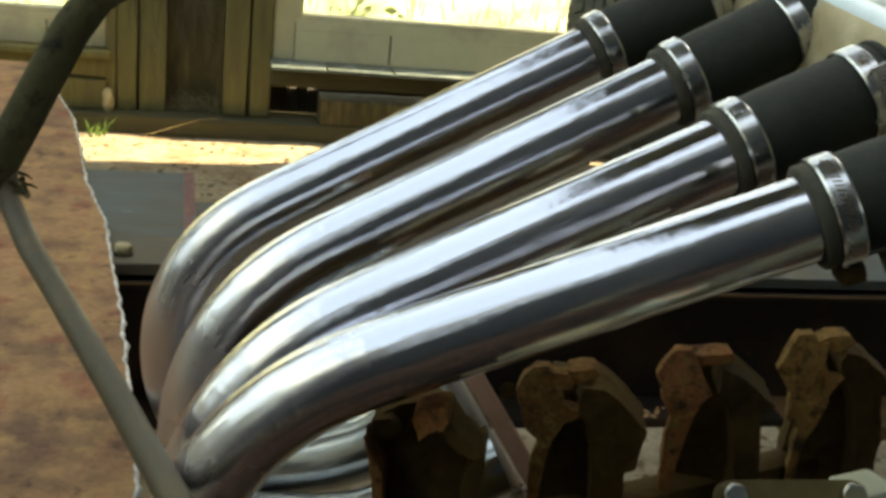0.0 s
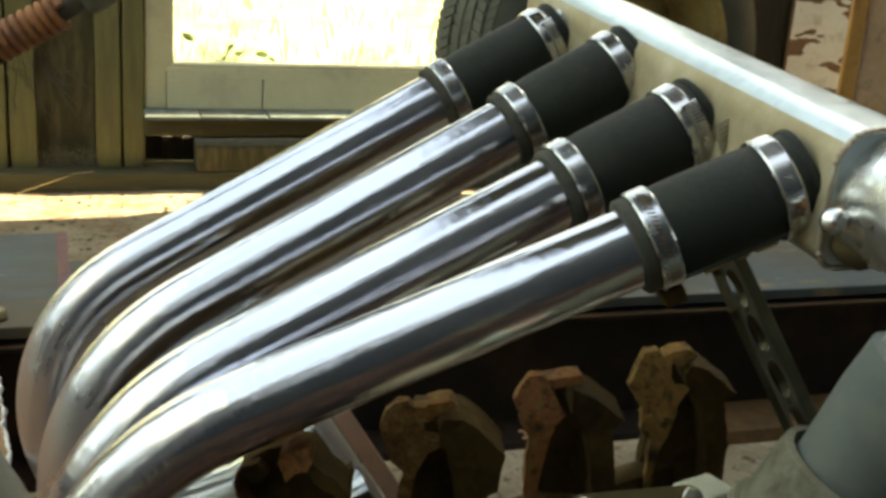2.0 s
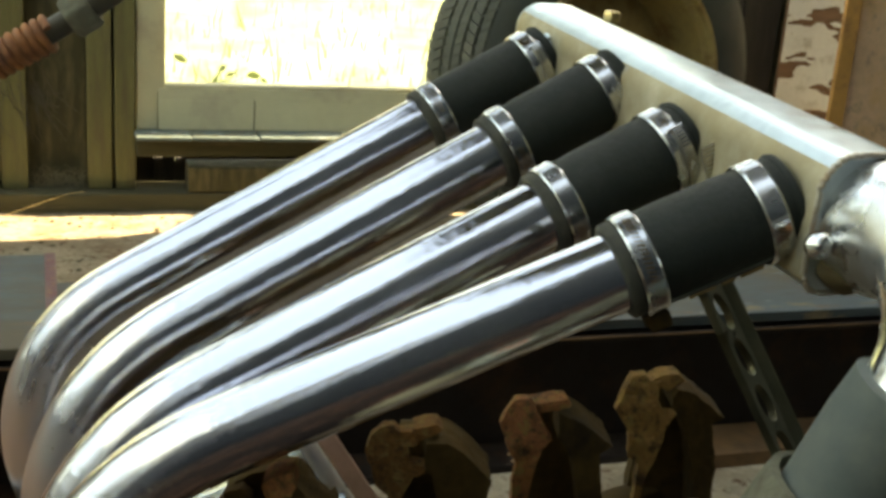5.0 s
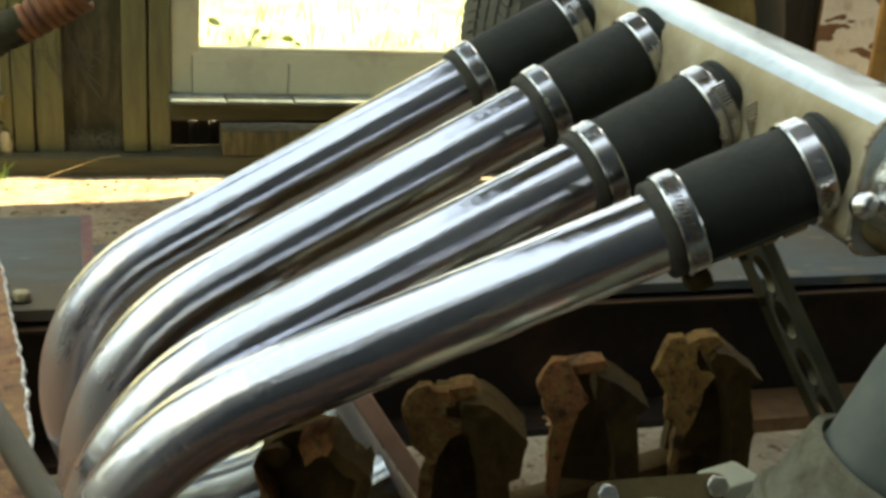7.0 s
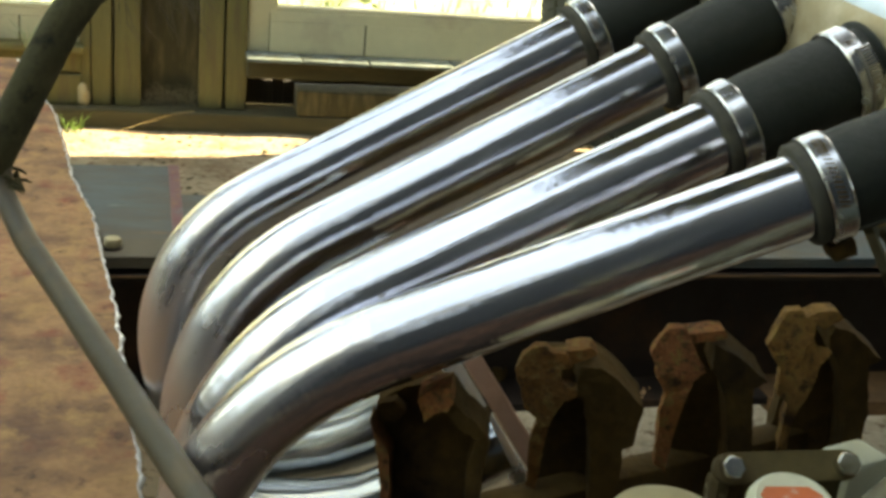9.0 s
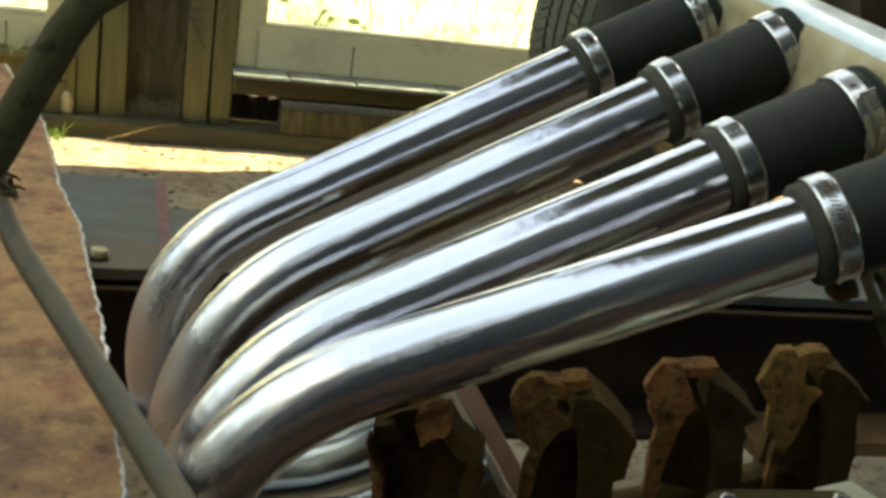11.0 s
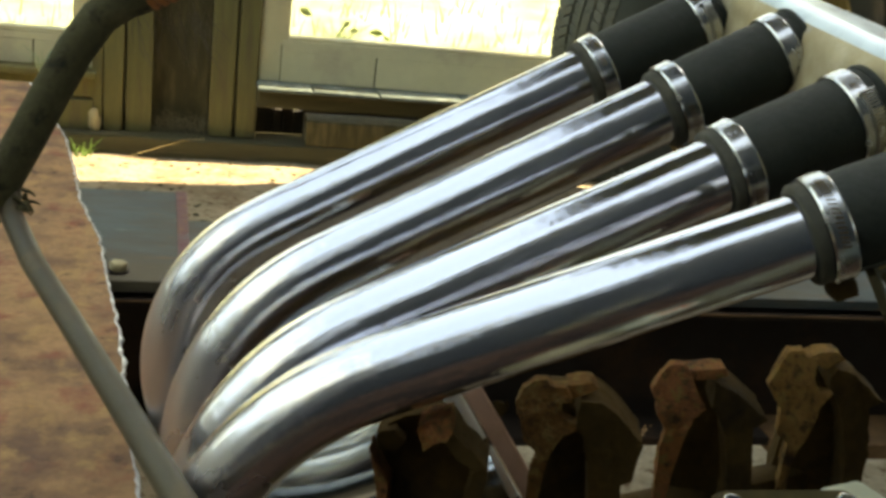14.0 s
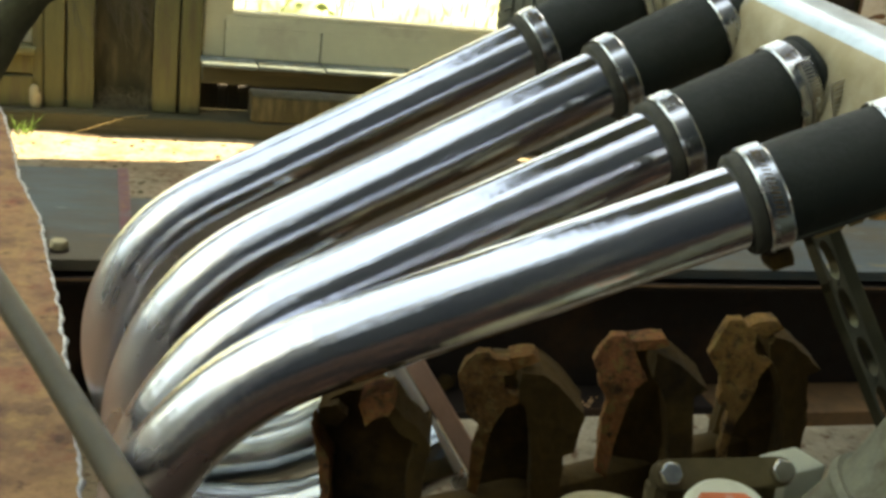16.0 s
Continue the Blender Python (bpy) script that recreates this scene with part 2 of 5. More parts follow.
RAW_PART = material("sandy_cast_plate", (0.40, 0.345, 0.20), 0.8, 0.1, [((0.22, 0.17, 0.11), 12, 0.6, 0.1, 0.9, 0.0)], 0.2, 60, 0.3)
ORANGE_PAINT = material("orange_paint_mark", (0.55, 0.13, 0.045), 0.7, 0.0, [((0.55, 0.5, 0.42), 45, 0.56, 0.06, 0.85, 0.0)], 0.2, 60, 0.2)
PALE_BLOCK = material("pale_green_block", (0.56, 0.57, 0.42), 0.7, 0.0, [((0.32, 0.3, 0.22), 14, 0.62, 0.08, 0.85, 0.0)], 0.12, 50, 0.15)
COBWEB = material("dusty_cobweb", (0.11, 0.095, 0.065), 0.95, 0.0, (), 0.2, 60, 0.0)
HAY = material("dusty_hay", (0.17, 0.145, 0.085), 0.95, 0.0, (), 0.3, 60, 0.0)
STRAW = material("dry_straw", (0.55, 0.42, 0.2), 0.8, 0.0, (), 0.2, 60, 0.0)
DARK_SCREEN = material("dark_screen", (0.020, 0.026, 0.032), 0.9, 0.0, [((0.014, 0.018, 0.022), 3, 0.6, 0.1, 0.9, 0.0)], 0.15, 12, 0.3)
PALE_SCREEN = material("pale_screen", (0.22, 0.27, 0.27), 0.9, 0.0, [((0.16, 0.20, 0.20), 3, 0.6, 0.1, 0.9, 0.0)], 0.15, 12, 0.3)
# near-black wood; the shade of dark places is put into its colour
SHADE_BOARD = material("shade_black_board", (0.016, 0.014, 0.011), 0.85, 0.0, [((0.035, 0.03, 0.022), 10, 0.62, 0.1, 0.9, 0.0)], 0.3, 50, 0.4, stretch=(5, 5, 0.6))
LEAF = material("pale_green_leaf", (0.24, 0.33, 0.13), 0.6, 0.0, (), 0.3, 60, 0.0)
SLATE_SCREEN = material("slate_grey_screen", (0.085, 0.095, 0.105), 0.9, 0.0, [((0.06, 0.067, 0.075), 3, 0.6, 0.1, 0.9, 0.0)], 0.15, 12, 0.3)
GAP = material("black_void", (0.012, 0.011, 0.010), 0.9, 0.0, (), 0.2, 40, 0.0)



def polished_tube(name, base, lo, hi, streak, dent, dull, ripple):
    """Chrome on a drawn tube: fine polishing streaks along it, shallow dents, dull specks; the bend is satin and rippled."""
    m = bpy.data.materials.new(name)
    m.use_nodes = True
    n, l = m.node_tree.nodes, m.node_tree.links
    b = n["Principled BSDF"]
    tc = n.new("ShaderNodeTexCoord")

    def field(source, stretch, detail, rgh=0.6):
        mp, t = n.new("ShaderNodeMapping"), n.new("ShaderNodeTexNoise")
        mp.inputs["Scale"].default_value = stretch
        t.inputs["Scale"].default_value, t.inputs["Detail"].default_value, t.inputs["Roughness"].default_value = 1.0, detail, rgh
        l.new(tc.outputs[source], mp.inputs["Vector"])
        l.new(mp.outputs["Vector"], t.inputs["Vector"])
        return t.outputs["Fac"]

    def span(fac, f0, f1, t0, t1):
        r = n.new("ShaderNodeMapRange")
        for key, v in (("From Min", f0), ("From Max", f1), ("To Min", t0), ("To Max", t1)):
            r.inputs[key].default_value = v
        l.new(fac, r.inputs["Value"])
        return r.outputs["Result"]

    streaks = field("UV", (5, 420, 1), 4)
    broad = field("UV", (9, 70, 1), 3)
    specks = field("Object", (150, 150, 150), 3)
    haze = field("Object", (11, 11, 11), 5)
    add = n.new("ShaderNodeMath")
    add.operation, add.use_clamp = "ADD", True
    l.new(span(haze, 0.4, 0.7, lo, hi), add.inputs[0])
    l.new(span(broad, 0.45, 0.75, 0.0, 0.05), add.inputs[1])
    sep = n.new("ShaderNodeSeparateXYZ")
    l.new(tc.outputs["UV"], sep.inputs[0])
    bend = span(sep.outputs[0], 0.27, 0.40, 0.0, 1.0)
    worn = n.new("ShaderNodeMath")
    worn.operation = "MULTIPLY_ADD"
    worn.inputs[1].default_value = dull
    l.new(bend, worn.inputs[0])
    l.new(add.outputs[0], worn.inputs[2])
    l.new(worn.outputs[0], b.inputs["Roughness"])
    mix = n.new("ShaderNodeMix")
    mix.data_type = "RGBA"
    mix.inputs[6].default_value = (*base, 1)
    mix.inputs[7].default_value = (0.20, 0.16, 0.11, 1)
    l.new(span(specks, 0.71, 0.76, 0.0, 0.8), mix.inputs[0])
    l.new(mix.outputs[2], b.inputs["Base Color"])
    b.inputs["Metallic"].default_value = 0.975
    first, second = n.new("ShaderNodeBump"), n.new("ShaderNodeBump")
    first.inputs["Strength"].default_value, first.inputs["Distance"].default_value = streak, 0.0004
    second.inputs["Strength"].default_value, second.inputs["Distance"].default_value = dent, 0.003
    l.new(streaks, first.inputs["Height"])
    l.new(field("Object", (34, 34, 34), 3), second.inputs["Height"])
    l.new(first.outputs["Normal"], second.inputs["Normal"])
    third, wave = n.new("ShaderNodeBump"), n.new("ShaderNodeMath")
    wave.operation = "MULTIPLY"
    l.new(field("UV", (105, 26, 1), 2, 0.5), wave.inputs[0])
    l.new(span(sep.outputs[0], 0.17, 0.27, 0.0, 1.0), wave.inputs[1])
    third.inputs["Strength"].default_value, third.inputs["Distance"].default_value = ripple, 0.002
    l.new(wave.outputs[0], third.inputs["Height"])
    l.new(second.outputs["Normal"], third.inputs["Normal"])
    l.new(third.outputs["Normal"], b.inputs["Normal"])
    return m


CHROME = polished_tube("polished_chrome", (0.645, 0.65, 0.70), 0.065, 0.115, 0.45, 0.14, 0.20, 0.20)
# darker copy of the chrome; low tone stands in for dark reflections
SHADED_CHROME = polished_tube("shaded_chrome", (0.40, 0.42, 0.42), 0.12, 0.22, 0.45, 0.14, 0.05, 0.1)

GLASS = bpy.data.materials.new("dirty_glass")
GLASS.use_nodes = True
gn, gl = GLASS.node_tree.nodes, GLASS.node_tree.links
gb = gn["Principled BSDF"]
gb.inputs["Transmission Weight"].default_value, gb.inputs["Roughness"].default_value, gb.inputs["IOR"].default_value = 1.0, 0.0, 1.45
dirt = gn.new("ShaderNodeBsdfDiffuse")
dirt.inputs["Color"].default_value = (0.5, 0.47, 0.36, 1)
gmix, gnoise, gmap = gn.new("ShaderNodeMixShader"), gn.new("ShaderNodeTexNoise"), gn.new("ShaderNodeMapRange")
gtc = gn.new("ShaderNodeTexCoord")
gnoise.inputs["Scale"].default_value, gnoise.inputs["Detail"].default_value = 9.0, 8.0
gmap.inputs["From Min"].default_value, gmap.inputs["From Max"].default_value = 0.45, 0.8
gmap.inputs["To Min"].default_value, gmap.inputs["To Max"].default_value = 0.02, 0.3
gl.new(gtc.outputs["Object"], gnoise.inputs["Vector"])
gl.new(gnoise.outputs["Fac"], gmap.inputs["Value"])
gl.new(gmap.outputs["Result"], gmix.inputs["Fac"])
gl.new(gb.outputs[0], gmix.inputs[1])
gl.new(dirt.outputs[0], gmix.inputs[2])
gl.new(gmix.outputs[0], gn["Material Output"].inputs["Surface"])


# ---- mesh helpers ----
def mesh_object(name, bm, mat, smooth=35):
    bmesh.ops.recalc_face_normals(bm, faces=bm.faces)
    me = bpy.data.meshes.new(name)
    bm.to_mesh(me)
    bm.free()
    me.materials.append(mat)
    if smooth:
        me.shade_smooth()
        me.set_sharp_from_angle(angle=radians(smooth))
    return new(name, me)


def thing(name, label, category, group="", kind="", at=(0, 0, 0)):
    ob = new(name)
    ob.location = at
    ob.empty_display_size = 0.05
    return tagged(ob, label, category, group, kind)


def part(name, bm, mat, parent, label="", smooth=35):
    ob = mesh_object(name, bm, mat, smooth)
    ob.parent = parent
    if parent.type == "EMPTY":
        ob.matrix_parent_inverse = Matrix.Translation(-parent.location)
    return tagged(ob, label) if label else ob


def box(x0, x1, y0, y1, z0, z1, bevel=0.0, segments=1, bm=None, turn=None):
    bm = bm or bmesh.new()
    m = Matrix.LocRotScale(((x0 + x1) / 2, (y0 + y1) / 2, (z0 + z1) / 2), turn, (x1 - x0, y1 - y0, z1 - z0))
    made = bmesh.ops.create_cube(bm, size=1.0, matrix=m)
    if bevel:
        edges = list({e for v in made["verts"] for e in v.link_edges})
        bmesh.ops.bevel(bm, geom=edges, offset=bevel, segments=segments, affect="EDGES", profile=0.5)
    return bm


def board(x0, x1, y0, y1, z0, z1, wear=0.002, seed=0, cuts=6):
    """A rough board with softened, slightly wavy edges."""
    bm = box(x0, x1, y0, y1, z0, z1)
    size = (x1 - x0, y1 - y0, z1 - z0)
    axis = size.index(max(size))
    edges = [e for e in bm.edges if abs((e.verts[0].co - e.verts[1].co)[axis]) > size[axis] * 0.9]
    bmesh.ops.subdivide_edges(bm, edges=edges, cuts=cuts, use_grid_fill=True)
    sharp = [e for e in bm.edges if e.is_manifold and e.calc_face_angle(0) > 1.0]
    bmesh.ops.bevel(bm, geom=sharp, offset=min(0.003, min(size) * 0.2), segments=1, affect="EDGES")
    for v in bm.verts:
        v.co += noise.noise_vector(v.co * 9 + Vector((seed * 3.7, 0, 0))) * wear
    return bm


def sweep(points, radius, sides=24, caps=True, bm=None, squash=None):
    """A tube along points; radius a number or a list of one a point."""
    bm = bm or bmesh.new()
    pts = [Vector(p) for p in points]
    radii = radius if isinstance(radius, (list, tuple)) else [radius] * len(pts)
    side = None
    rings = []
    for i, p in enumerate(pts):
        t = (pts[min(i + 1, len(pts) - 1)] - pts[max(i - 1, 0)]).normalized()
        if side is None:
            side = t.cross(Vector((0, 0, 1)) if abs(t.z) < 0.9 else Vector((0, 1, 0))).normalized()
        side = (side - t * side.dot(t)).normalized()
        up = t.cross(side)
        ring = []
        for k in range(sides):
            a = 2 * math.pi * k / sides
            ring.append(bm.verts.new(p + (side * math.cos(a) + up * math.sin(a)) * radii[i]))
        rings.append(ring)
    for a, b in zip(rings, rings[1:]):
        for k in range(sides):
            bm.faces.new((a[k], a[(k + 1) % sides], b[(k + 1) % sides], b[k]))
    if caps:
        bm.faces.new(rings[0][::-1])
        bm.faces.new(rings[-1])
    return bm


def ring_band(axis_at, direction, profile, sides=48, bm=None):
    """A closed profile of (along, radius) turned round the direction."""
    bm = bm or bmesh.new()
    d = Vector(direction).normalized()
    u = d.cross(Vector((0, 0, 1)) if abs(d.z) < 0.9 else Vector((0, 1, 0))).normalized()
    w = d.cross(u)
    rings = []
    for k in range(sides):
        a = 2 * math.pi * k / sides
        out = u * math.cos(a) + w * math.sin(a)
        rings.append([bm.verts.new(Vector(axis_at) + d * s + out * r) for s, r in profile])
    n = len(profile)
    for k in range(sides):
        a, b = rings[k], rings[(k + 1) % sides]
        for j in range(n):
            bm.faces.new((a[j], a[(j + 1) % n], b[(j + 1) % n], b[j]))
    return bm


def prism(outline, depth, m, bevel=0.0, segments=2, holes=()):
    """An outline of (u, v) pushed out by depth along its normal, at the pose m, centred on it."""
    bm = bmesh.new()
    loop = [bm.verts.new((u, v, -depth / 2)) for u, v in outline]
    face = bm.faces.new(loop)
    out = bmesh.ops.extrude_face_region(bm, geom=[face])
    bmesh.ops.translate(bm, vec=(0, 0, depth), verts=[g for g in out["geom"] if isinstance(g, bmesh.types.BMVert)])
    bmesh.ops.recalc_face_normals(bm, faces=bm.faces)
    if bevel:
        bmesh.ops.bevel(bm, geom=list(bm.edges), offset=bevel, segments=segments, affect="EDGES", clamp_overlap=True)
    bm.transform(m)
    return bm


def frame_of(at, along, up=(0, 0, 1)):
    """A pose whose z runs along a direction, with its y as near to up as can be."""
    z = Vector(along).normalized()
    x = Vector(up).cross(z).normalized()
    y = z.cross(x)
    return Matrix.Translation(at) @ Matrix((x, y, z)).transposed().to_4x4()


def hexagon(at, along, radius, height, bevel=0.001):
    bm = prism([(radius * math.cos(k * math.pi / 3), radius * math.sin(k * math.pi / 3)) for k in range(6)], height, frame_of(at, along, (0.1, 0.2, 0.97) if abs(Vector(along).normalized().z) < 0.9 else (0, 1, 0)), bevel, 1)
    return bm


def rough(bm, amount, scale, seed=0):
    for v in bm.verts:
        v.co += noise.noise_vector(v.co * scale + Vector((seed * 5.1, seed * 2.3, 0))) * amount
    return bm


# ---- ground, floor and the window wall ----
WALL_Y, ROOF_Z = 3.25, 2.45
bm = bmesh.new()
bmesh.ops.create_grid(bm, x_segments=60, y_segments=60, size=400, matrix=Matrix.Translation((0, 0, -0.06)))
tagged(mesh_object("ground", bm, GRASS), "sunlit grassy ground reaching the horizon", "ground", kind="structure")

bm = bmesh.new()
bmesh.ops.create_grid(bm, x_segments=110, y_segments=110, size=3.7, matrix=Matrix.Translation((0.6, -0.25, 0)))
for v in bm.verts:
    v.co.z += 0.006 * noise.noise(v.co * 6) + 0.003 * noise.noise(v.co * 21)
tagged(mesh_object("floor", bm, FLOOR), "trodden dusty earth floor with crumbs of soil", "floor", kind="structure")

wall = thing("wall_north", "timber shed wall of weathered studs and boards", "wall", kind="structure", at=(0, WALL_Y, 0))
part("base_plate", board(-2.6, 3.6, WALL_Y - 0.05, WALL_Y + 0.1, -0.05, 0.05, 0.004, 1, 40), DARK_WOOD, wall)
for k, (x0, x1) in enumerate([(-0.274, -0.246), (-0.244, -0.194), (-0.187, -0.121), (0.029, 0.092), (0.099, 0.153)]):
    part("stud", board(x0, x1, WALL_Y, WALL_Y + 0.09, 0.05, ROOF_Z, 0.0025, k, 24), POST_WOOD, wall)
part("stud_backing", box(-0.235, 0.139, WALL_Y + 0.0905, WALL_Y + 0.10, 0.05, ROOF_Z), DARK_WOOD, wall)
part("seam_strip", box(0.140, 0.228, WALL_Y + 0.0915, WALL_Y + 0.10, 0.05, ROOF_Z), DARK_WOOD, wall)
part("seam_strip", box(-0.322, -0.238, WALL_Y + 0.1005, WALL_Y + 0.11, 0.05, ROOF_Z), DARK_WOOD, wall)
part("stud_panel", board(-0.121, 0.029, WALL_Y + 0.06, WALL_Y + 0.08, 0.05, ROOF_Z, 0.002, 5, 20), PANEL_WOOD, wall)
# first two boards near-black, standing in for the shade beside the wheel
for k, (x0, x1) in enumerate([(1.78, 1.92), (1.925, 2.05), (2.27, 2.4), (2.405, 2.55), (2.555, 2.7), (2.705, 2.85), (2.855, 3.0), (3.0, 3.6)]):
    part("wall_board", board(x0, x1, WALL_Y + 0.03, WALL_Y + 0.055, 0.05, ROOF_Z, 0.002, 11 + k, 20), SHADE_BOARD if k < 2 else DARK_WOOD, wall)
part("backing", box(1.76, 3.6, WALL_Y + 0.06, WALL_Y + 0.1, 0.05, ROOF_Z), DARK_WOOD, wall)
WIN_TOP = 2.32
part("header", board(0.153, 1.78, WALL_Y + 0.01, WALL_Y + 0.09, WIN_TOP + 0.09, ROOF_Z, 0.002, 31, 12), DARK_WOOD, wall)
part("header", board(-2.6, -0.244, WALL_Y + 0.01, WALL_Y + 0.09, WIN_TOP + 0.09, ROOF_Z, 0.002, 32, 12), DARK_WOOD, wall)
part("wall_board", board(-2.6, -1.46, WALL_Y + 0.01, WALL_Y + 0.09, 0.05, WIN_TOP + 0.09, 0.002, 33, 12), DARK_WOOD, wall)
# under the long window: beam, loose block and dark hollow
part("under_beam", board(0.153, 1.78, WALL_Y - 0.03, WALL_Y + 0.08, 0.146, 0.198, 0.002, 41, 30), DARK_WOOD, wall)
part("loose_block", board(0.286, 1.78, WALL_Y - 0.045, WALL_Y + 0.05, 0.052, 0.122, 0.002, 42, 30), PANEL_WOOD, wall, "loose brown plank under the sill")
# hollow's back boards: its shade painted as a near-black tone
for k, (x0, x1, top) in enumerate([(0.153, 0.205, 0.128), (0.205, 0.232, 0.122), (0.232, 0.262, 0.126), (0.262, 0.288, 0.119), (0.288, 1.78, 0.130)]):
    part("hollow_back", board(x0, x1, WALL_Y + 0.08, WALL_Y + 0.1, 0.03, top, 0.003, 43 + k, 14), SHADE_BOARD, wall)
# under the small window
part("under_board", board(-2.0, -0.268, WALL_Y + 0.0, WALL_Y + 0.06, 0.135, 0.188, 0.003, 44, 30), POST_WOOD, wall)
part("under_board", board(-2.0, -0.268, WALL_Y - 0.01, WALL_Y + 0.06, 0.05, 0.13, 0.003, 45, 30), POST_WOOD, wall)


def window(name, label, x0, x1, rail, z0, z1, tenon, crack):
    """A fixed casement: two stiles, bottom rail, head, one dirty pane."""
    w = thing(name, label, "window", kind="structure", at=((x0 + x1) / 2, WALL_Y, z0))
    y0, y1 = WALL_Y + 0.012, WALL_Y + 0.06
    part("stile", box(x0, x0 + 0.074, y0, y1, z0, z1 + 0.08, 0.003, 2), CREAM, w)
    part("stile", box(x1 - 0.074, x1, y0, y1, z0, z1 + 0.08, 0.003, 2), CREAM, w)
    part("head", box(x0 + 0.075, x1 - 0.075, y0 + 0.001, y1, z1, z1 + 0.08, 0.003, 2), CREAM, w)
    # the rail is notched into the stile and split by a crack
    xs = [x0 + 0.056, crack - 0.0022, crack + 0.0022, x1 - 0.056]
    split = z0 + (rail - z0) * 0.66
    part("bottom_rail", box(xs[0], xs[1], y0 - 0.003, y1, z0, split, 0.001, 1), CREAM, w)
    part("bottom_rail", box(xs[2], xs[3], y0 - 0.003, y1, z0, split, 0.001, 1), CREAM, w)
    part("bottom_rail", box(xs[0], xs[3], y0 - 0.0027, y1, split + 0.0004, rail - 0.012, 0.001, 1), CREAM, w)
    part("rail_joint", box(xs[1] - 0.002, xs[2] + 0.002, y0 + 0.012, y1 - 0.002, z0, split - 0.001), GAP, w, "dark crack in the rail")
    part("tenon_joint", box(xs[0] - 0.0022, xs[0] - 0.0002, y0 - 0.0016, y0 + 0.004, z0, rail - 0.022), PANEL_WOOD, w, "dark open joint beside the stile")
    part("glazing_bead", box(x0 + 0.075, x1 - 0.075, y0 - 0.001, y1 - 0.012, rail - 0.0115, rail, 0.003, 2), CREAM, w)
    pane = part("pane", box(x0 + 0.07, x1 - 0.07, y1 - 0.024, y1 - 0.020, rail - 0.006, z1 + 0.006), GLASS, w, "dusty window glass with splashes of dirt", 0)
    pane.visible_shadow = False
    return w


window("window_2", "wide window with worn cream painted frame", 0.155, 1.76, 0.334, 0.212, WIN_TOP, 0.21, 0.466)
window("window_1", "second cream framed window beside the studs", -1.45, -0.25, 0.305, 0.212, WIN_TOP, -0.3, -0.42)
sill = thing("window_sill", "weathered window sill of chalky flaking slabs", "window sill", kind="structure", at=(0.9, WALL_Y - 0.02, 0.2))
for k, (x0, x1) in enumerate([(0.148, 0.292), (0.295, 0.47), (0.473, 0.70), (0.703, 1.02), (1.023, 1.38), (1.383, 1.77)]):
    part("slab", board(x0, x1, WALL_Y - 0.075, WALL_Y + 0.03, 0.199, 0.2105, 0.0016, 51 + k, 8), SILL, sill)
tagged(mesh_object("window_sill", board(-1.45, -0.262, WALL_Y - 0.03, WALL_Y + 0.05, 0.19, 0.208, 0.003, 52, 40), POST_WOOD), "rough sunlit wooden sill under the small window", "window sill", kind="structure")
tagged(mesh_object("weatherboard", board(2.062, 2.270, WALL_Y + 0.016, WALL_Y + 0.029, 0.05, ROOF_Z, 0.0008, 53, 30), PEELED_WOOD), "brown board under flaking white paint", "board", kind="structure")

# ---- added unseen eave and screens: shade the yard, shape pipe reflections ----
# eave out of view, added to keep the sun off the window wall
tagged(mesh_object("ceiling", board(-2.8, 2.35, 3.04, WALL_Y + 0.25, ROOF_Z, ROOF_Z + 0.05, 0.002, 61, 12), DARK_WOOD), "added unseen dark eave that keeps sun off the window wall", "ceiling", kind="structure")
# unseen wall added to block the sun; its end leaves the floor strip
tagged(mesh_object("wall_east", board(2.75, 2.9, -1.15, 3.066, -0.05, 6.0, 0.002, 62, 12), SLATE_SCREEN), "added unseen slate grey wall that keeps sun off the yard", "wall", kind="structure")
# unseen boards added so highlights fade gradually in the pipe bends
bm = bmesh.new()
rng = random.Random(78)
y = -1.15
while y < WALL_Y - 0.06:
    w = rng.uniform(0.07, 0.2)
    box(-2.35, -2.2, y, min(WALL_Y - 0.05, y + w - 0.008), -0.05, 0.8 + 3.6 * rng.random() ** 1.3, bm=bm)
    y += w
tagged(mesh_object("wall_west", bm, PALE_SCREEN, 0), "added unseen pale grey boards that soften pipe reflections", "wall", kind="structure")
# unseen boards behind the eye, added to cut the sky reflected in the chrome
bm = bmesh.new()
rng = random.Random(77)
low, x = bmesh.new(), -2.35
while x < 2.9:
    w = rng.uniform(0.06, 0.2)
    if x < -1.0:
        box(x, x + w - 0.006, -1.3, -1.1505, -0.05, 1.5 + 3.0 * rng.random(), bm=low)
    else:
        box(x, min(2.9, x + w - 0.006), -1.3, -1.1505, -0.05, 4.8 + 2.0 * max(0.0, min(1.0, x + 0.1)) + rng.uniform(-1.1, 1.1), bm=bm)
    x += w
tagged(mesh_object("wall_southwest", low, SLATE_SCREEN, 0), "added unseen slate grey boards that shape pipe reflections", "wall", kind="structure")
tagged(mesh_object("wall_south", bm, DARK_SCREEN, 0), "added unseen dark boards that limit the sky in the pipes", "wall", kind="structure")


# strip out of view, added to darken reflections at the front pipe's right end
tagged(mesh_object("ceiling", board(-0.30, 0.5, 0.52, 2.35, ROOF_Z, ROOF_Z + 0.05, 0.002, 63, 12), DARK_WOOD), "added unseen dark strip that dims the front pipe's reflection", "ceiling", kind="structure")

# ---- channel beam with its deck plate ----
EDGE_Y = 1.258
beam = thing("channel_beam", "dark rusty steel channel beam on edge", "steel beam", at=(0.7, 1.3, 0.215))
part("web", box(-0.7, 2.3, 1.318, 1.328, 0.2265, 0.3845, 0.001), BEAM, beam)
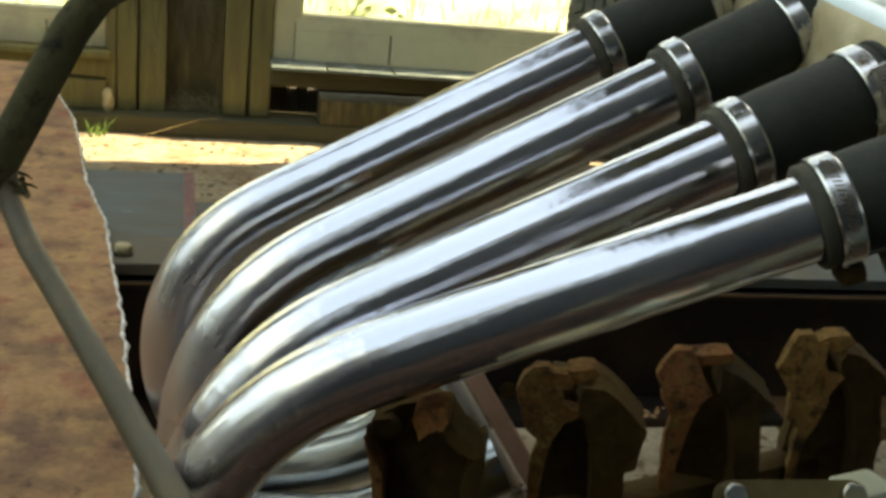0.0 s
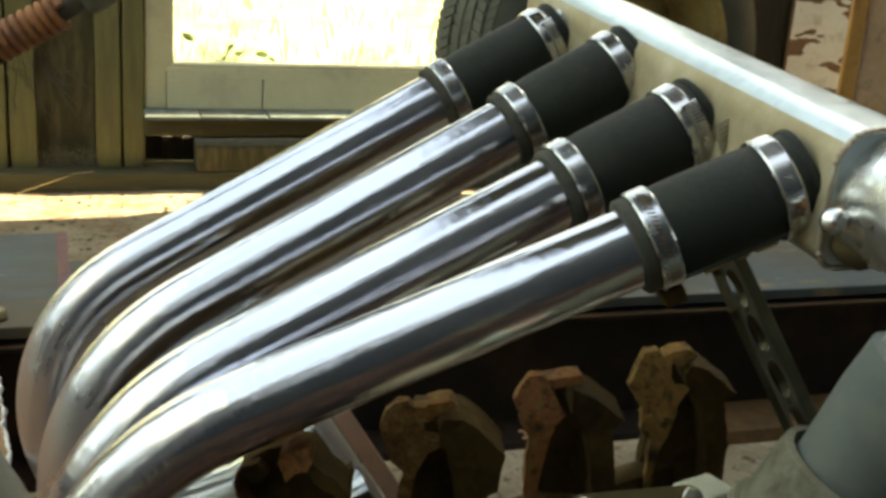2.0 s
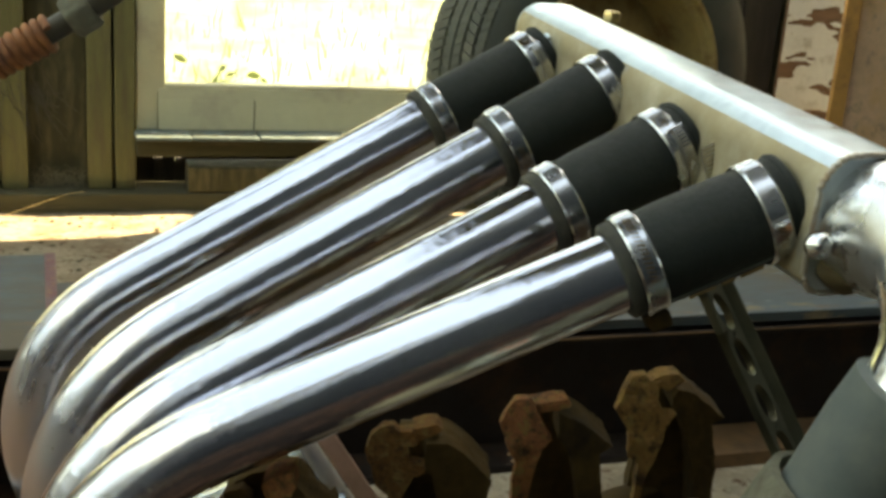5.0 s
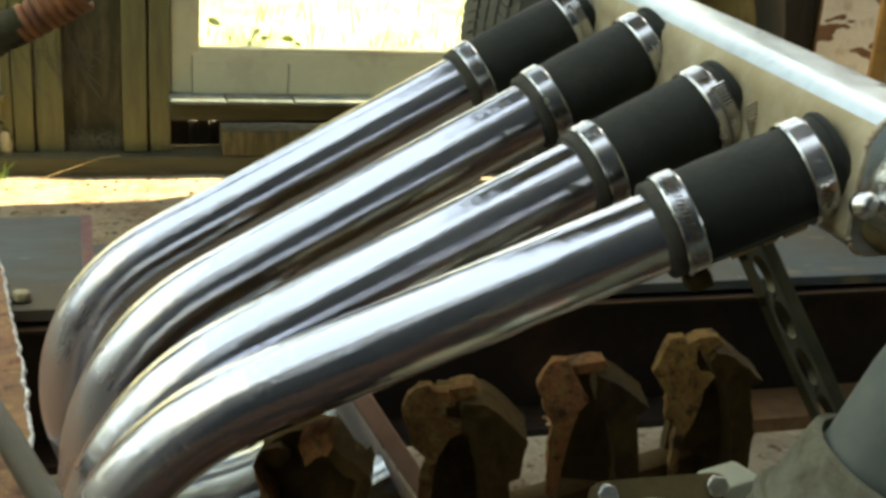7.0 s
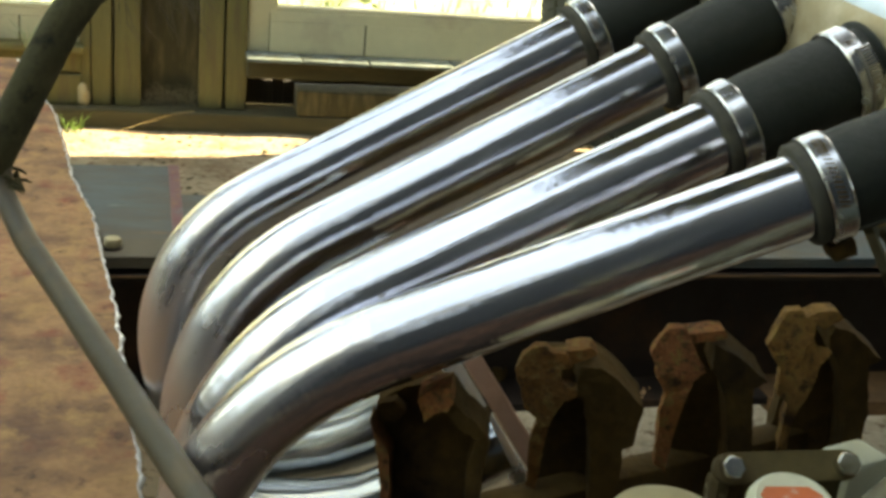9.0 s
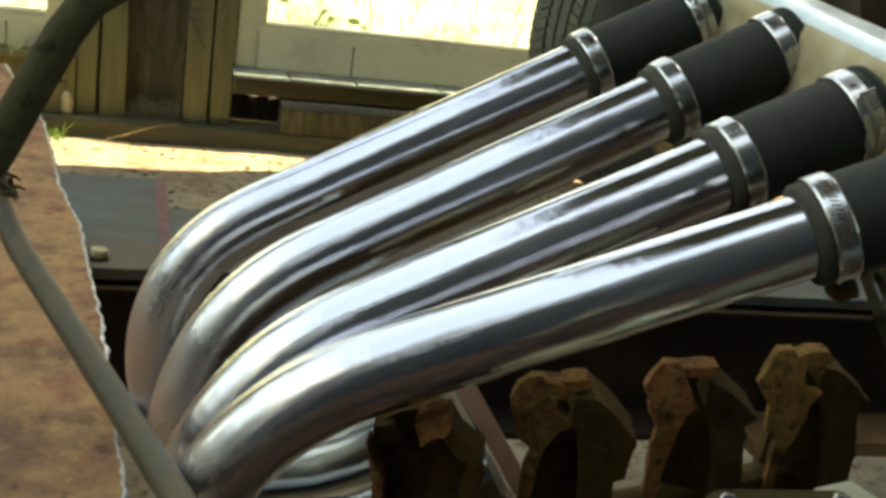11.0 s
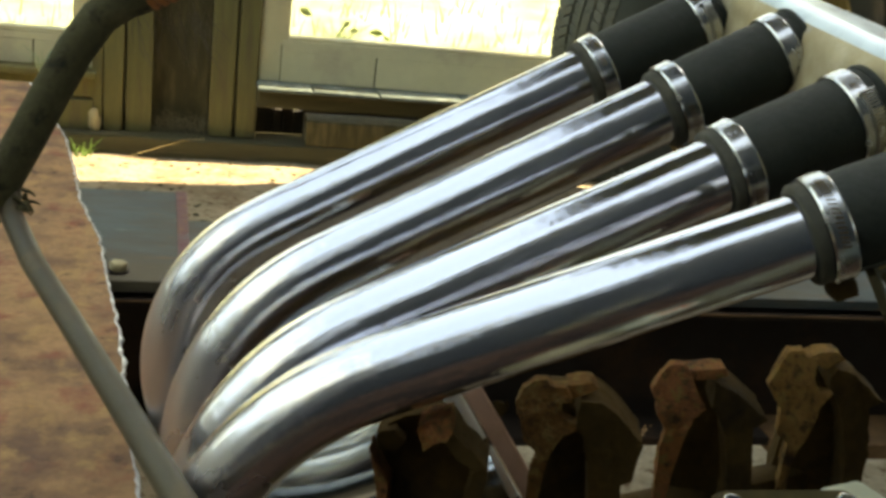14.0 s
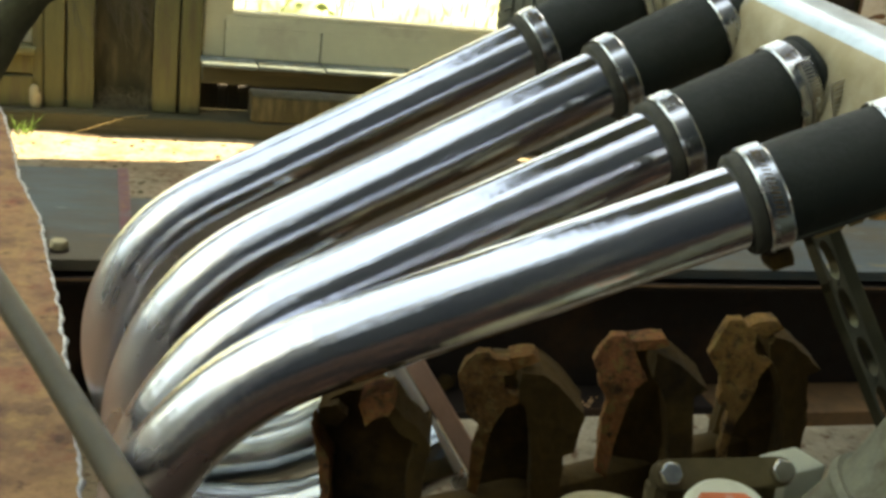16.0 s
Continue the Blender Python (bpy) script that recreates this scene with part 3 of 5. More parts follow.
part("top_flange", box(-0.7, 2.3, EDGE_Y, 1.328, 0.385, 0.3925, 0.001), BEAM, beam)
part("worn_edge", box(-0.7, 2.3, EDGE_Y - 0.0014, EDGE_Y - 0.0001, 0.3898, 0.3922), FLANGE, beam, "bright worn flange edge")
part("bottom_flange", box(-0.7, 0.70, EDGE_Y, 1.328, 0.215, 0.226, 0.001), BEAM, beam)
part("bottom_flange", box(0.7005, 2.3, EDGE_Y - 0.02, 1.328, 0.205, 0.226, 0.001), FLANGE, beam, "brown rusty lower flange")
for x in (-0.62, 2.2):
    part("foot", box(x - 0.05, x + 0.05, 1.262, 1.324, -0.01, 0.2145, 0.004), BEAM, beam)
deck = thing("deck_plate", "blue-grey steel deck plate with dirt and scratches", "steel plate", at=(0.7, 1.36, 0.394))
part("plate", box(-0.023, 2.3, EDGE_Y + 0.004, 1.470, 0.399, 0.412, 0.001), DECK, deck)
part("plate", box(-0.7, -0.0235, EDGE_Y + 0.003, 1.582, 0.399, 0.4125, 0.001), DECK, deck)
part("painted_border", box(-0.036, -0.0225, 1.30, 1.581, 0.4126, 0.4142, 0.0005), RED_PAINT, deck, "worn red painted border")
# black strip paints the shade in the gap between plate and flange
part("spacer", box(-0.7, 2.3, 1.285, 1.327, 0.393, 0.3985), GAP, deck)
for k, (x, y) in enumerate([(-0.097, 1.282), (1.0, 1.36), (0.86, 1.44)]):
    b = thing("hex_bolt", "dusty pale hex bolt on the deck plate" if k == 0 else "shiny small hex bolt on the deck plate", "bolt", "deck plate bolts", at=(x, y, 0.413))
    part("head", hexagon((x, y, 0.419 if k == 0 else 0.4165), (0.03, 0.02, 1), 0.0095 if k == 0 else 0.007, 0.010 if k == 0 else 0.007), RAW_PART if k == 0 else STEEL, b)
    part("washer", ring_band((x, y, 0.413), (0, 0, 1), [(0, 0.004), (0, 0.011), (0.0015, 0.011), (0.0015, 0.004)], 24), BEAM, b)

wb = thing("web_bolt", "dark hex bolt on the beam's web", "bolt", at=(0.357, 1.328, 0.232))
part("head", hexagon((0.357, 1.322, 0.236), (0, -1, 0.1), 0.011, 0.009), SHADED_IRON, wb)
part("washer", ring_band((0.357, 1.3268, 0.236), (0, -1, 0), [(0, 0.004), (0, 0.015), (0.0015, 0.015), (0.0015, 0.004)], 24), SHADED_IRON, wb)
chips = thing("paint_chips", "pale orange chips lying on the beam's lower flange", "debris", at=(0.55, 1.29, 0.227))
bm = bmesh.new()
rng = random.Random(44)
for k in range(9):
    cx, cy = 0.535 + rng.uniform(-0.02, 0.035), 1.285 + rng.uniform(-0.012, 0.012)
    bmesh.ops.create_icosphere(bm, subdivisions=1, radius=rng.uniform(0.0014, 0.0034), matrix=Matrix.Translation((cx, cy, 0.2285)) @ Matrix.Rotation(rng.uniform(0, 3), 4, "Z") @ Matrix.Diagonal((1.8, 1, 0.6, 1)))
tagged(part("chip", bm, RUST_SHEET, chips, "", 0), kind="stuff")

for ob_ in (beam, deck):
    ob_.rotation_euler.z = radians(1.5)
    ob_.location.y += 0.016

# ---- rusty cut plate lying over the beam ----
EDGE = [(-0.29, 2.12), (-0.222, 1.866), (-0.201, 1.79), (-0.171, 1.61), (-0.156, 1.50), (-0.122, 1.36), (-0.106, 1.24), (-0.088, 1.12), (-0.075, 1.0), (-0.061, 0.865), (-0.055, 0.80), (-0.05, 0.62)]
edge_pts = []
for (xa, ya), (xb, yb) in zip(EDGE, EDGE[1:]):
    steps = max(2, int(abs(ya - yb) / 0.006))
    for s in range(steps):
        f = s / steps
        edge_pts.append((xa + (xb - xa) * f, ya + (yb - ya) * f))
edge_pts = [(x + 0.0035 * noise.noise(Vector((y * 60, 3, 0))) + 0.002 * noise.noise(Vector((y * 190, 7, 0))), y) for x, y in edge_pts]
rust_plate = thing("cut_plate", "large rusty steel plate with a ragged torch-cut edge", "steel plate", at=(-0.4, 1.2, 0.4145))
bm = bmesh.new()
lo = [bm.verts.new((x, y, 0.4150)) for x, y in edge_pts] + [bm.verts.new((-1.1, edge_pts[-1][1], 0.4150)), bm.verts.new((-1.1, edge_pts[0][1], 0.4150))]
f = bm.faces.new(lo)
out = bmesh.ops.extrude_face_region(bm, geom=[f])
bmesh.ops.translate(bm, vec=(0, 0, 0.007), verts=[g for g in out["geom"] if isinstance(g, bmesh.types.BMVert)])
part("sheet", bm, RUSTY_PLATE, rust_plate, "", 0)
bm = bmesh.new()
rows = []
for i, (x, y) in enumerate(edge_pts):
    j = 0.0026 * noise.noise(Vector((y * 230, 1, 5)))
    rows.append([bm.verts.new(c) for c in ((x - 0.0014, y, 0.4226 + abs(j) * 0.6), (x + 0.0006 + j * 0.9, y, 0.4221), (x + 0.0016 + j * 1.8, y, 0.4190), (x + 0.0008, y, 0.4144), (x - 0.002, y, 0.4146))])
for a, b in zip(rows, rows[1:]):
    for k in range(5):
        bm.faces.new((a[k], a[(k + 1) % 5], b[(k + 1) % 5], b[k]))
part("cut_edge", bm, TORN, rust_plate, "bright ragged torch-cut edge", 0)

# ---- chrome pipes ----
# start x, start z, slope, straight length, bend radius, bend sweep, drift, y, radius
PIPES = [
    (0.3000, 0.7311, 0.4944, 0.3075, 0.1270, 1.75, -0.063, 0.9636, 0.0243),
    (0.3182, 0.7366, 0.4987, 0.2897, 0.1585, 1.70, -0.044, 0.8346, 0.0243),
    (0.3103, 0.7247, 0.4572, 0.2690, 0.1569, 1.75, -0.056, 0.7072, 0.0243),
    (0.3151, 0.7229, 0.4287, 0.2643, 0.1724, 1.95, 0.096, 0.5945, 0.0235),
]
HOSE_R, BAND_R = 0.0285, 0.0305


def pipe_path(x0, z0, phi, length, bend, turn, drift, y, r):
    """A straight run that eases into a bend of constant radius."""
    pts, ease, step = [], 0.034, 0.004
    x, z, heading, s = x0 + math.cos(phi) * 0.012, z0 + math.sin(phi) * 0.012, phi, -0.012
    total = length + bend * turn
    while s < total:
        pts.append((x, y + drift * s, z))
        f = max(0.0, min(1.0, (s + step / 2 - length + ease) / (2 * ease)))
        curl = f * f * (3 - 2 * f) / bend
        mid = heading + curl * step / 2
        x, z, heading, s = x - math.cos(mid) * step, z - math.sin(mid) * step, heading + curl * step, s + step
    return pts


def lay_uv(bm, points, radius, sides):
    """Length along a swept tube and way round it, in metres."""
    run = [0.0]
    for p, q in zip(points, points[1:]):
        run.append(run[-1] + (Vector(q) - Vector(p)).length)
    layer = bm.loops.layers.uv.new("UVMap")
    bm.verts.index_update()
    for f in bm.faces:
        ks = [l.vert.index % sides for l in f.loops]
        wrap = max(ks) - min(ks) > sides / 2
        for l, k in zip(f.loops, ks):
            l[layer].uv = (run[l.vert.index // sides], 2 * math.pi * radius / sides * (k + (sides if wrap and k < sides / 2 else 0)))
    return bm


def clamp(at, d, screw_angle, slots, ribbed=False, tail=False, label="stainless worm-drive hose clamp"):
    """A hose clamp: band with thread slots over an arc, worm housing and slotted screw; angle 0 faces the yard, 90 is up."""
    c = thing("hose_clamp", label, "hose clamp", "hose clamps on the couplers", at=at)
    d = Vector(d).normalized()
    part("band", ring_band(at, d, [(-0.0066, BAND_R - 0.0022), (-0.0066, BAND_R - 0.0004), (-0.0054, BAND_R + 0.0004), (0.0054, BAND_R + 0.0004), (0.0066, BAND_R - 0.0004), (0.0066, BAND_R - 0.0022)], 64), BAND, c, "", 20)
    u = d.cross(Vector((0, 0, 1))).normalized()
    w = u.cross(d)
    bm = bmesh.new()
    a = slots[0]
    while a < slots[1]:
        o = u * math.cos(radians(a)) + w * math.sin(radians(a))
        tng = d.cross(o)
        m = Matrix((tng, d * 0.95 + tng * 0.3, o)).transposed().to_4x4()
        m.translation = Vector(at) + o * (BAND_R + 0.0004)
        n0 = len(bm.verts)
        box(-0.0004, 0.0004, -0.0025, 0.0025, -0.0004, 0.0002, bm=bm)
        bm.verts.ensure_lookup_table()
        bmesh.ops.transform(bm, matrix=m, verts=bm.verts[n0:])
        a += 5.0
    part("band_thread", bm, SHADED_IRON, c, "dark thread slots in the band", 0)
    o = u * math.cos(radians(screw_angle)) + w * math.sin(radians(screw_angle))
    tng = d.cross(o)
    if ribbed:
        # threaded strip riding on the band's rear half, with a turned-up lip at its upper end
        def on_band(angle, x0, x1, y0, y1, z0, z1, bm):
            o2 = u * math.cos(radians(angle)) + w * math.sin(radians(angle))
            m2 = Matrix((d.cross(o2), d, o2)).transposed().to_4x4()
            m2.translation = Vector(at) + o2 * BAND_R
            piece = box(x0, x1, y0, y1, z0, z1)
            piece.transform(m2)
            data = bpy.data.meshes.new("piece")
            piece.to_mesh(data)
            piece.free()
            bm.from_mesh(data)
            bpy.data.meshes.remove(data)
            return bm

        def ribbon(run, half, thick):
            bm, rows = bmesh.new(), []
            for q in run:
                side, out = d * half, (q - d * q.dot(d)).normalized() * thick
                rows.append([bm.verts.new(Vector(at) + q + e) for e in (-side - out, side - out, side + out, -side + out)])
            for ra, rb in zip(rows, rows[1:]):
                for k in range(4):
                    bm.faces.new((ra[k], ra[(k + 1) % 4], rb[(k + 1) % 4], rb[k]))
            bm.faces.new(rows[0][::-1])
            bm.faces.new(rows[-1])
            return bm

        def round_at(angle, r, s):
            return u * math.cos(radians(angle)) * r + w * math.sin(radians(angle)) * r + d * s

        ribs, lip = bmesh.new(), bmesh.new()
        for k in range(22):
            on_band(screw_angle - 42 + k * 4.0, -0.00055, 0.00055, 0.0008, 0.0078, 0.0018, 0.0035, ribs)
        housing = part("worm_housing", ribbon([round_at(screw_angle - 44 + k * 4.0, BAND_R + 0.0008, 0.0039) for k in range(23)], 0.0035, 0.0014), WORN_BAND, c, "", 20)
        tagged(part("worm_thread", ribs, STEEL, housing, "ribbed worm thread", 0), kind="stuff")
        on_band(screw_angle + 45, -0.0005, 0.0005, -0.0030, 0.0076, 0.0004, 0.0052, lip)
        part("lip", lip, STEEL, housing, "turned-up bright lip", 0)
        if tail:
            run = [round_at(*q) for q in ((-48, BAND_R + 0.001, 0.003), (-38, BAND_R + 0.007, 0.007), (-22, BAND_R + 0.014, 0.0085), (-8, BAND_R + 0.0165, 0.009), (6, BAND_R + 0.0165, 0.0095), (15, BAND_R + 0.017, 0.0115))]
            strip = part("band_tail", ribbon(run, 0.0055, 0.0005), WORN_BAND, c, "loose end of the band standing off the clamp", 20)
            slots_bm = bmesh.new()
            for k in range(7):
                on_band(-6 + k * 3.2, -0.0004, 0.0004, 0.0045 + k * 0.0003, 0.0140 + k * 0.0003, 0.0164, 0.0182, slots_bm)
            part("thread_rib", slots_bm, STEEL, strip, "bright thread ribs", 0)
        return c
    m = Matrix((tng, d, o)).transposed().to_4x4()
    m.translation = Vector(at) + o * (BAND_R + 0.0040)
    bm = box(-0.010, 0.008, -0.0070, 0.0070, -0.005, 0.0042, 0.002, 2)
    bm.transform(m)
    housing = part("worm_housing", bm, SHADED_IRON, c)
    bm = bmesh.new()
    for k in range(8):
        box(-0.0088 + k * 0.0021, -0.0077 + k * 0.0021, -0.0062, 0.0062, 0.0040, 0.0053, bm=bm)
    bm.transform(m)
    part("worm_thread", bm, SHADED_IRON, housing, "ribbed worm thread", 0)
    part("screw_head", hexagon(Vector(at) + o * (BAND_R + 0.0045) + tng * 0.0105, tng, 0.0048, 0.006, 0.0006), SHADED_IRON, housing)
    return c


hose_ends = []
for i, p in enumerate(PIPES):
    path = pipe_path(*p)
    pipe = thing("chrome_pipe", "polished chrome pipe with a swept bend", "pipe", "row of chrome pipes", at=path[0])
    part("tube", lay_uv(sweep(path, p[8], 48, True), path, p[8], 48), CHROME, pipe, "", 60)
    d = Vector((math.cos(p[2]), -p[6], math.sin(p[2]))).normalized()
    A = Vector((p[0], p[7], p[1])) - d * 0.009
    length = (0.092, 0.083, 0.081, 0.077)[i]
    start, stop = A - d * 0.0135, A + d * (length + 0.017)
    hose = thing("rubber_hose", "short black rubber coupler hose on a chrome pipe", "hose", "rubber coupler hoses", at=start)
    prof = [(0.0, p[8] + 0.0006), (0.0, HOSE_R - 0.001), (0.001, HOSE_R), (0.009, HOSE_R - 0.0004), (0.016, HOSE_R - 0.0018), (0.023, HOSE_R), (0.035, HOSE_R + 0.0005)]
    L = length + 0.0305
    prof += [(L - s, r) for s, r in prof[::-1]]
    part("sleeve", ring_band(start, d, prof, 56), RUBBER, hose, "", 50)
    part("lower_lip", ring_band(start - d * 0.0003, d, [(0.0, p[8] + 0.0004), (0.0, HOSE_R - 0.0008), (0.0012, HOSE_R + 0.0003), (0.0066, HOSE_R + 0.0003), (0.0066, p[8] + 0.0004)], 56), DUSTY_RUBBER, hose, "dusty grey lip of the hose", 50)
    part("lip", ring_band(stop - d * 0.004, d, [(0.0, p[8]), (0.0, HOSE_R + 0.0004), (0.002, HOSE_R + 0.0014), (0.0045, HOSE_R + 0.0006), (0.0045, p[8])], 56), RUBBER, hose, "rounded lip of the hose", 50)
    up = Vector((0, -0.2, 1))
    up = (up - d * up.dot(d)).normalized()
    if i < 3:
        low = (d.cross(up) * 0.55 - up * 0.83).normalized()
        part("mould_seam", sweep([start + d * 0.02 + low * (HOSE_R + 0.0004), stop - d * 0.02 + low * (HOSE_R + 0.0004)], 0.0006, 6), RUBBER, hose, "thin mould seam")
    if i == 3:
        under = Vector((0.1, -0.75, -0.65))
        under = (under - d * under.dot(d)).normalized()
        lat = d.cross(under)
        part("mould_seam", sweep([start + d * 0.02 + under * (HOSE_R + 0.0006), stop - d * 0.02 + under * (HOSE_R + 0.0006)], 0.0007, 6), GREY_RUBBER, hose, "thin mould seam")
        for k, (u0, u1) in enumerate(((0.034, 0.050), (0.054, 0.062), (0.066, 0.080))):
            q = start + d * (u0 + u1) / 2 + (under * 0.93 + lat * 0.36).normalized() * (HOSE_R + 0.0007)
            mq = Matrix((d, lat, under)).transposed().to_4x4()
            mq.translation = q
            bq = box(-(u1 - u0) / 2, (u1 - u0) / 2, -0.003, 0.003, -0.0008, 0.0004)
            bq.transform(mq)
            part("print_bar", bq, RIM, hose, "faint brown printed bar")
    hose_ends.append((A, d, length, stop))
    clamp(A, d, (268, 266, 262, 276)[i], ((25, 85), (-30, 15), (-40, -5), (0, 85))[i], False, False, "stainless hose clamp with a slotted band on the pipe end")
    clamp(A + d * length, d, (0, 215, 0, 230)[i], ((56, 62), (-30, 0), (56, 62), (-25, 10))[i], i in (0, 2), i == 2, "plain stainless hose clamp on the manifold end")

# ---- manifold: square tube with rounded edges, elbow and bolts ----
PLENUM = thing("intake_manifold", "polished square-section manifold tube welded to an elbow", "manifold", at=(0.46, 0.85, 0.75))
far, near = Vector((0.4285, 1.045, 0.777)), Vector((0.4285, 0.548, 0.755))
axis = (far - near).normalized()
sect = []
hw, hh = 0.0425, 0.040
for cx, cz, ra, rb, a0, n in ((-hw + 0.012, -hh + 0.012, 0.012, 0.012, 180, 6), (hw - 0.020, -hh + 0.020, 0.020, 0.020, 270, 7), (-0.004, -0.002, hw + 0.004, hh + 0.002, 0, 18), (-hw + 0.022, hh - 0.022, 0.022, 0.022, 90, 9)):
    for k in range(n + 1):
        a = radians(a0 + 90 * k / n)
        sect.append((-(cx + ra * math.cos(a)), cz + rb * math.sin(a)))
bm = prism(sect, (far - near).length, frame_of((far + near) / 2, axis), 0)
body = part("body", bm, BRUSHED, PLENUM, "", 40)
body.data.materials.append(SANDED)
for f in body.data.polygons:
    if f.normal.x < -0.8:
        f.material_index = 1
for i, (A, d, length, stop) in enumerate(hose_ends):
    part("inlet_stub", sweep([A + d * (length + 0.002), A + d * (length + 0.030)], PIPES[i][8] - 0.0055, 32), BRUSHED, PLENUM)
m = frame_of(far + axis * 0.0015, axis)
part("end_cap", prism([(u * 1.0, v * 1.0) for u, v in sect], 0.004, m, 0.0015, 2), BRUSHED, PLENUM)
mm = frame_of(near, axis)
loop = []
for k, ((u0, v0), (u1, v1)) in enumerate(zip(sect, sect[1:] + sect[:1])):
    for f in (0.0, 0.33, 0.66):
        loop.append(mm @ Vector((u0 + (u1 - u0) * f, v0 + (v1 - v0) * f, 0.0012 * math.sin(k * 5.1 + f * 3))))
loop.append(loop[0])
part("weld_bead", rough(sweep(loop, [0.0017 + 0.0002 * math.sin(k * 2.1) for k in range(len(loop))], 10, False), 0.0003, 160), WELD, PLENUM, "rippled weld bead with brown heat stain", 60)
elbow = [near + axis * 0.01, near - axis * 0.012, Vector((0.4265, 0.510, 0.757)), Vector((0.421, 0.482, 0.750)), Vector((0.412, 0.461, 0.733)), Vector((0.402, 0.450, 0.713)), Vector((0.392, 0.446, 0.697)), Vector((0.384, 0.450, 0.678))]
part("elbow", sweep(elbow, [0.0395, 0.039, 0.0365, 0.034, 0.032, 0.030, 0.029, 0.028], 40), ELBOW, PLENUM, "bright chrome elbow", 60)
part("bolt_head", ring_band((0.3843, 0.5376, 0.7464), (-0.50, -0.82, 0.28), [(0.0, 0.0005), (0.0, 0.0075), (0.003, 0.0080), (0.0065, 0.0068), (0.0085, 0.004), (0.0092, 0.0005)], 28), STEEL, PLENUM, "domed steel bolt head")
part("bolt_shank", sweep([Vector((0.3843, 0.5376, 0.7464)), Vector((0.3843, 0.5376, 0.7464)) + Vector((0.50, 0.82, -0.28)) * 0.05], 0.0042, 14), ORANGE_COIL, PLENUM, "rusty bolt shank")
lug = Vector((0.4103, 0.5461, 0.7298))
bm = bmesh.new()
bmesh.ops.create_icosphere(bm, subdivisions=3, radius=0.0145, matrix=Matrix.Translation(lug) @ Matrix.Diagonal((1.15, 1.2, 0.95, 1)))
part("bolt_lug", rough(bm, 0.003, 60), BROWN_DUST, PLENUM, "rust-stained lug")
part("top_fitting", hexagon((0.452, 0.985, 0.814), (0.1, 0, 1), 0.008, 0.009), BRASS, PLENUM, "small brass plug")

# ---- grey hose under the elbow, dusty housing below it ----
gh = thing("grey_hose", "blue-grey silicone hose pushed over the chrome elbow", "hose", at=(0.40, 0.503, 0.60))
part("sleeve", sweep([(0.3905, 0.4462, 0.6985), (0.390, 0.4465, 0.697), (0.382, 0.452, 0.674), (0.374, 0.457, 0.648), (0.366, 0.462, 0.624)], [0.0290, 0.033, 0.0335, 0.0335, 0.033], 40), GREY_RUBBER, gh, "", 40)
hs = thing("dusty_housing", "dusty grey cast housing neck under the hose", "engine housing", at=(0.35, 0.47, 0.5))
ax = Vector((0.024, -0.013, 0.068)).normalized()
part("neck", ring_band((0.350, 0.470, 0.572), ax, [(-0.12, 0.002), (-0.12, 0.062), (-0.05, 0.058), (0.0, 0.051), (0.03, 0.046), (0.058, 0.0450), (0.066, 0.0440), (0.067, 0.0395), (0.058, 0.0375), (0.056, 0.002)], 48), DUSTY_CAST, hs, "", 50)
part("collar", ring_band((0.350, 0.470, 0.572), ax, [(0.018, 0.0475), (0.018, 0.0505), (0.021, 0.0515), (0.025, 0.0500), (0.025, 0.046)], 48), DUSTY_CAST, hs, "raised ridge round the neck")
bm = bmesh.new()
rng = random.Random(19)
for k in range(70):
    a = rng.uniform(0, 2 * math.pi)
    mk = frame_of((0.350, 0.470, 0.572), ax) @ Matrix.Translation((0.0372 * math.cos(a), 0.0372 * math.sin(a), 0.0595))
    bmesh.ops.create_icosphere(bm, subdivisions=1, radius=rng.uniform(0.0008, 0.0032), matrix=mk)
tagged(part("gap_dirt", bm, FLOOR, hs, "crumbs of dirt caught in the gap", 0), kind="stuff")

part("lip", ring_band((0.3665, 0.4616, 0.6255), ax, [(-0.0015, 0.030), (-0.0015, 0.0335), (0.0008, 0.0345), (0.0030, 0.0338), (0.0030, 0.030)], 48), GREY_RUBBER, gh, "rounded lip of the hose", 50)
# ---- slotted strap behind the last coupler ----
strap = thing("slotted_strap", "thin aluminium strap with long slots", "bracket", at=(0.47, 0.77, 0.65))
top, bot = Vector((0.444, 0.782, 0.668)), Vector((0.504, 0.690, 0.520))
dn = (bot - top).normalized()
side = Vector((0.85, 0.50, 0.05))
side = (side - dn * side.dot(dn)).normalized()
nrm = dn.cross(side)
ms = Matrix((side, dn, nrm)).transposed().to_4x4()
ms.translation = top
LEN, W, CELLS = (bot - top).length, 0.0115, 5
bm = bmesh.new()
for k in range(CELLS):
    h = LEN / CELLS
    y0 = k * h
    hole, rim_ = [], []
    for j in range(24):
        a = 2 * math.pi * j / 24
        c, s = math.cos(a), math.sin(a)
        hole.append((0.0078 * c + 0.0012 * s, y0 + h / 2 + h * 0.42 * s))
        v = max(-1.0, min(1.0, s * 1.4142))
        rim_.append((W * max(-1.0, min(1.0, c * 1.4142)), y0 + h / 2 + h / 2 * v))
    lay = [[[bm.verts.new((x, y, z)) for x, y in q] for q in (hole, rim_)] for z in (-0.0036, 0.0036)]
    for j in range(24):
        i2 = (j + 1) % 24
        for (hl, rm) in lay:
            bm.faces.new((hl[j], hl[i2], rm[i2], rm[j]))
        for q in (0, 1):
            bm.faces.new((lay[0][q][j], lay[0][q][i2], lay[1][q][i2], lay[1][q][j]))
bmesh.ops.remove_doubles(bm, verts=bm.verts, dist=0.0002)
bm.transform(ms)
part("strap", bm, ALU, strap, "", 30)
bm = box(-W, W, -0.022, 0.0005, -0.0036, 0.0036, 0.001)
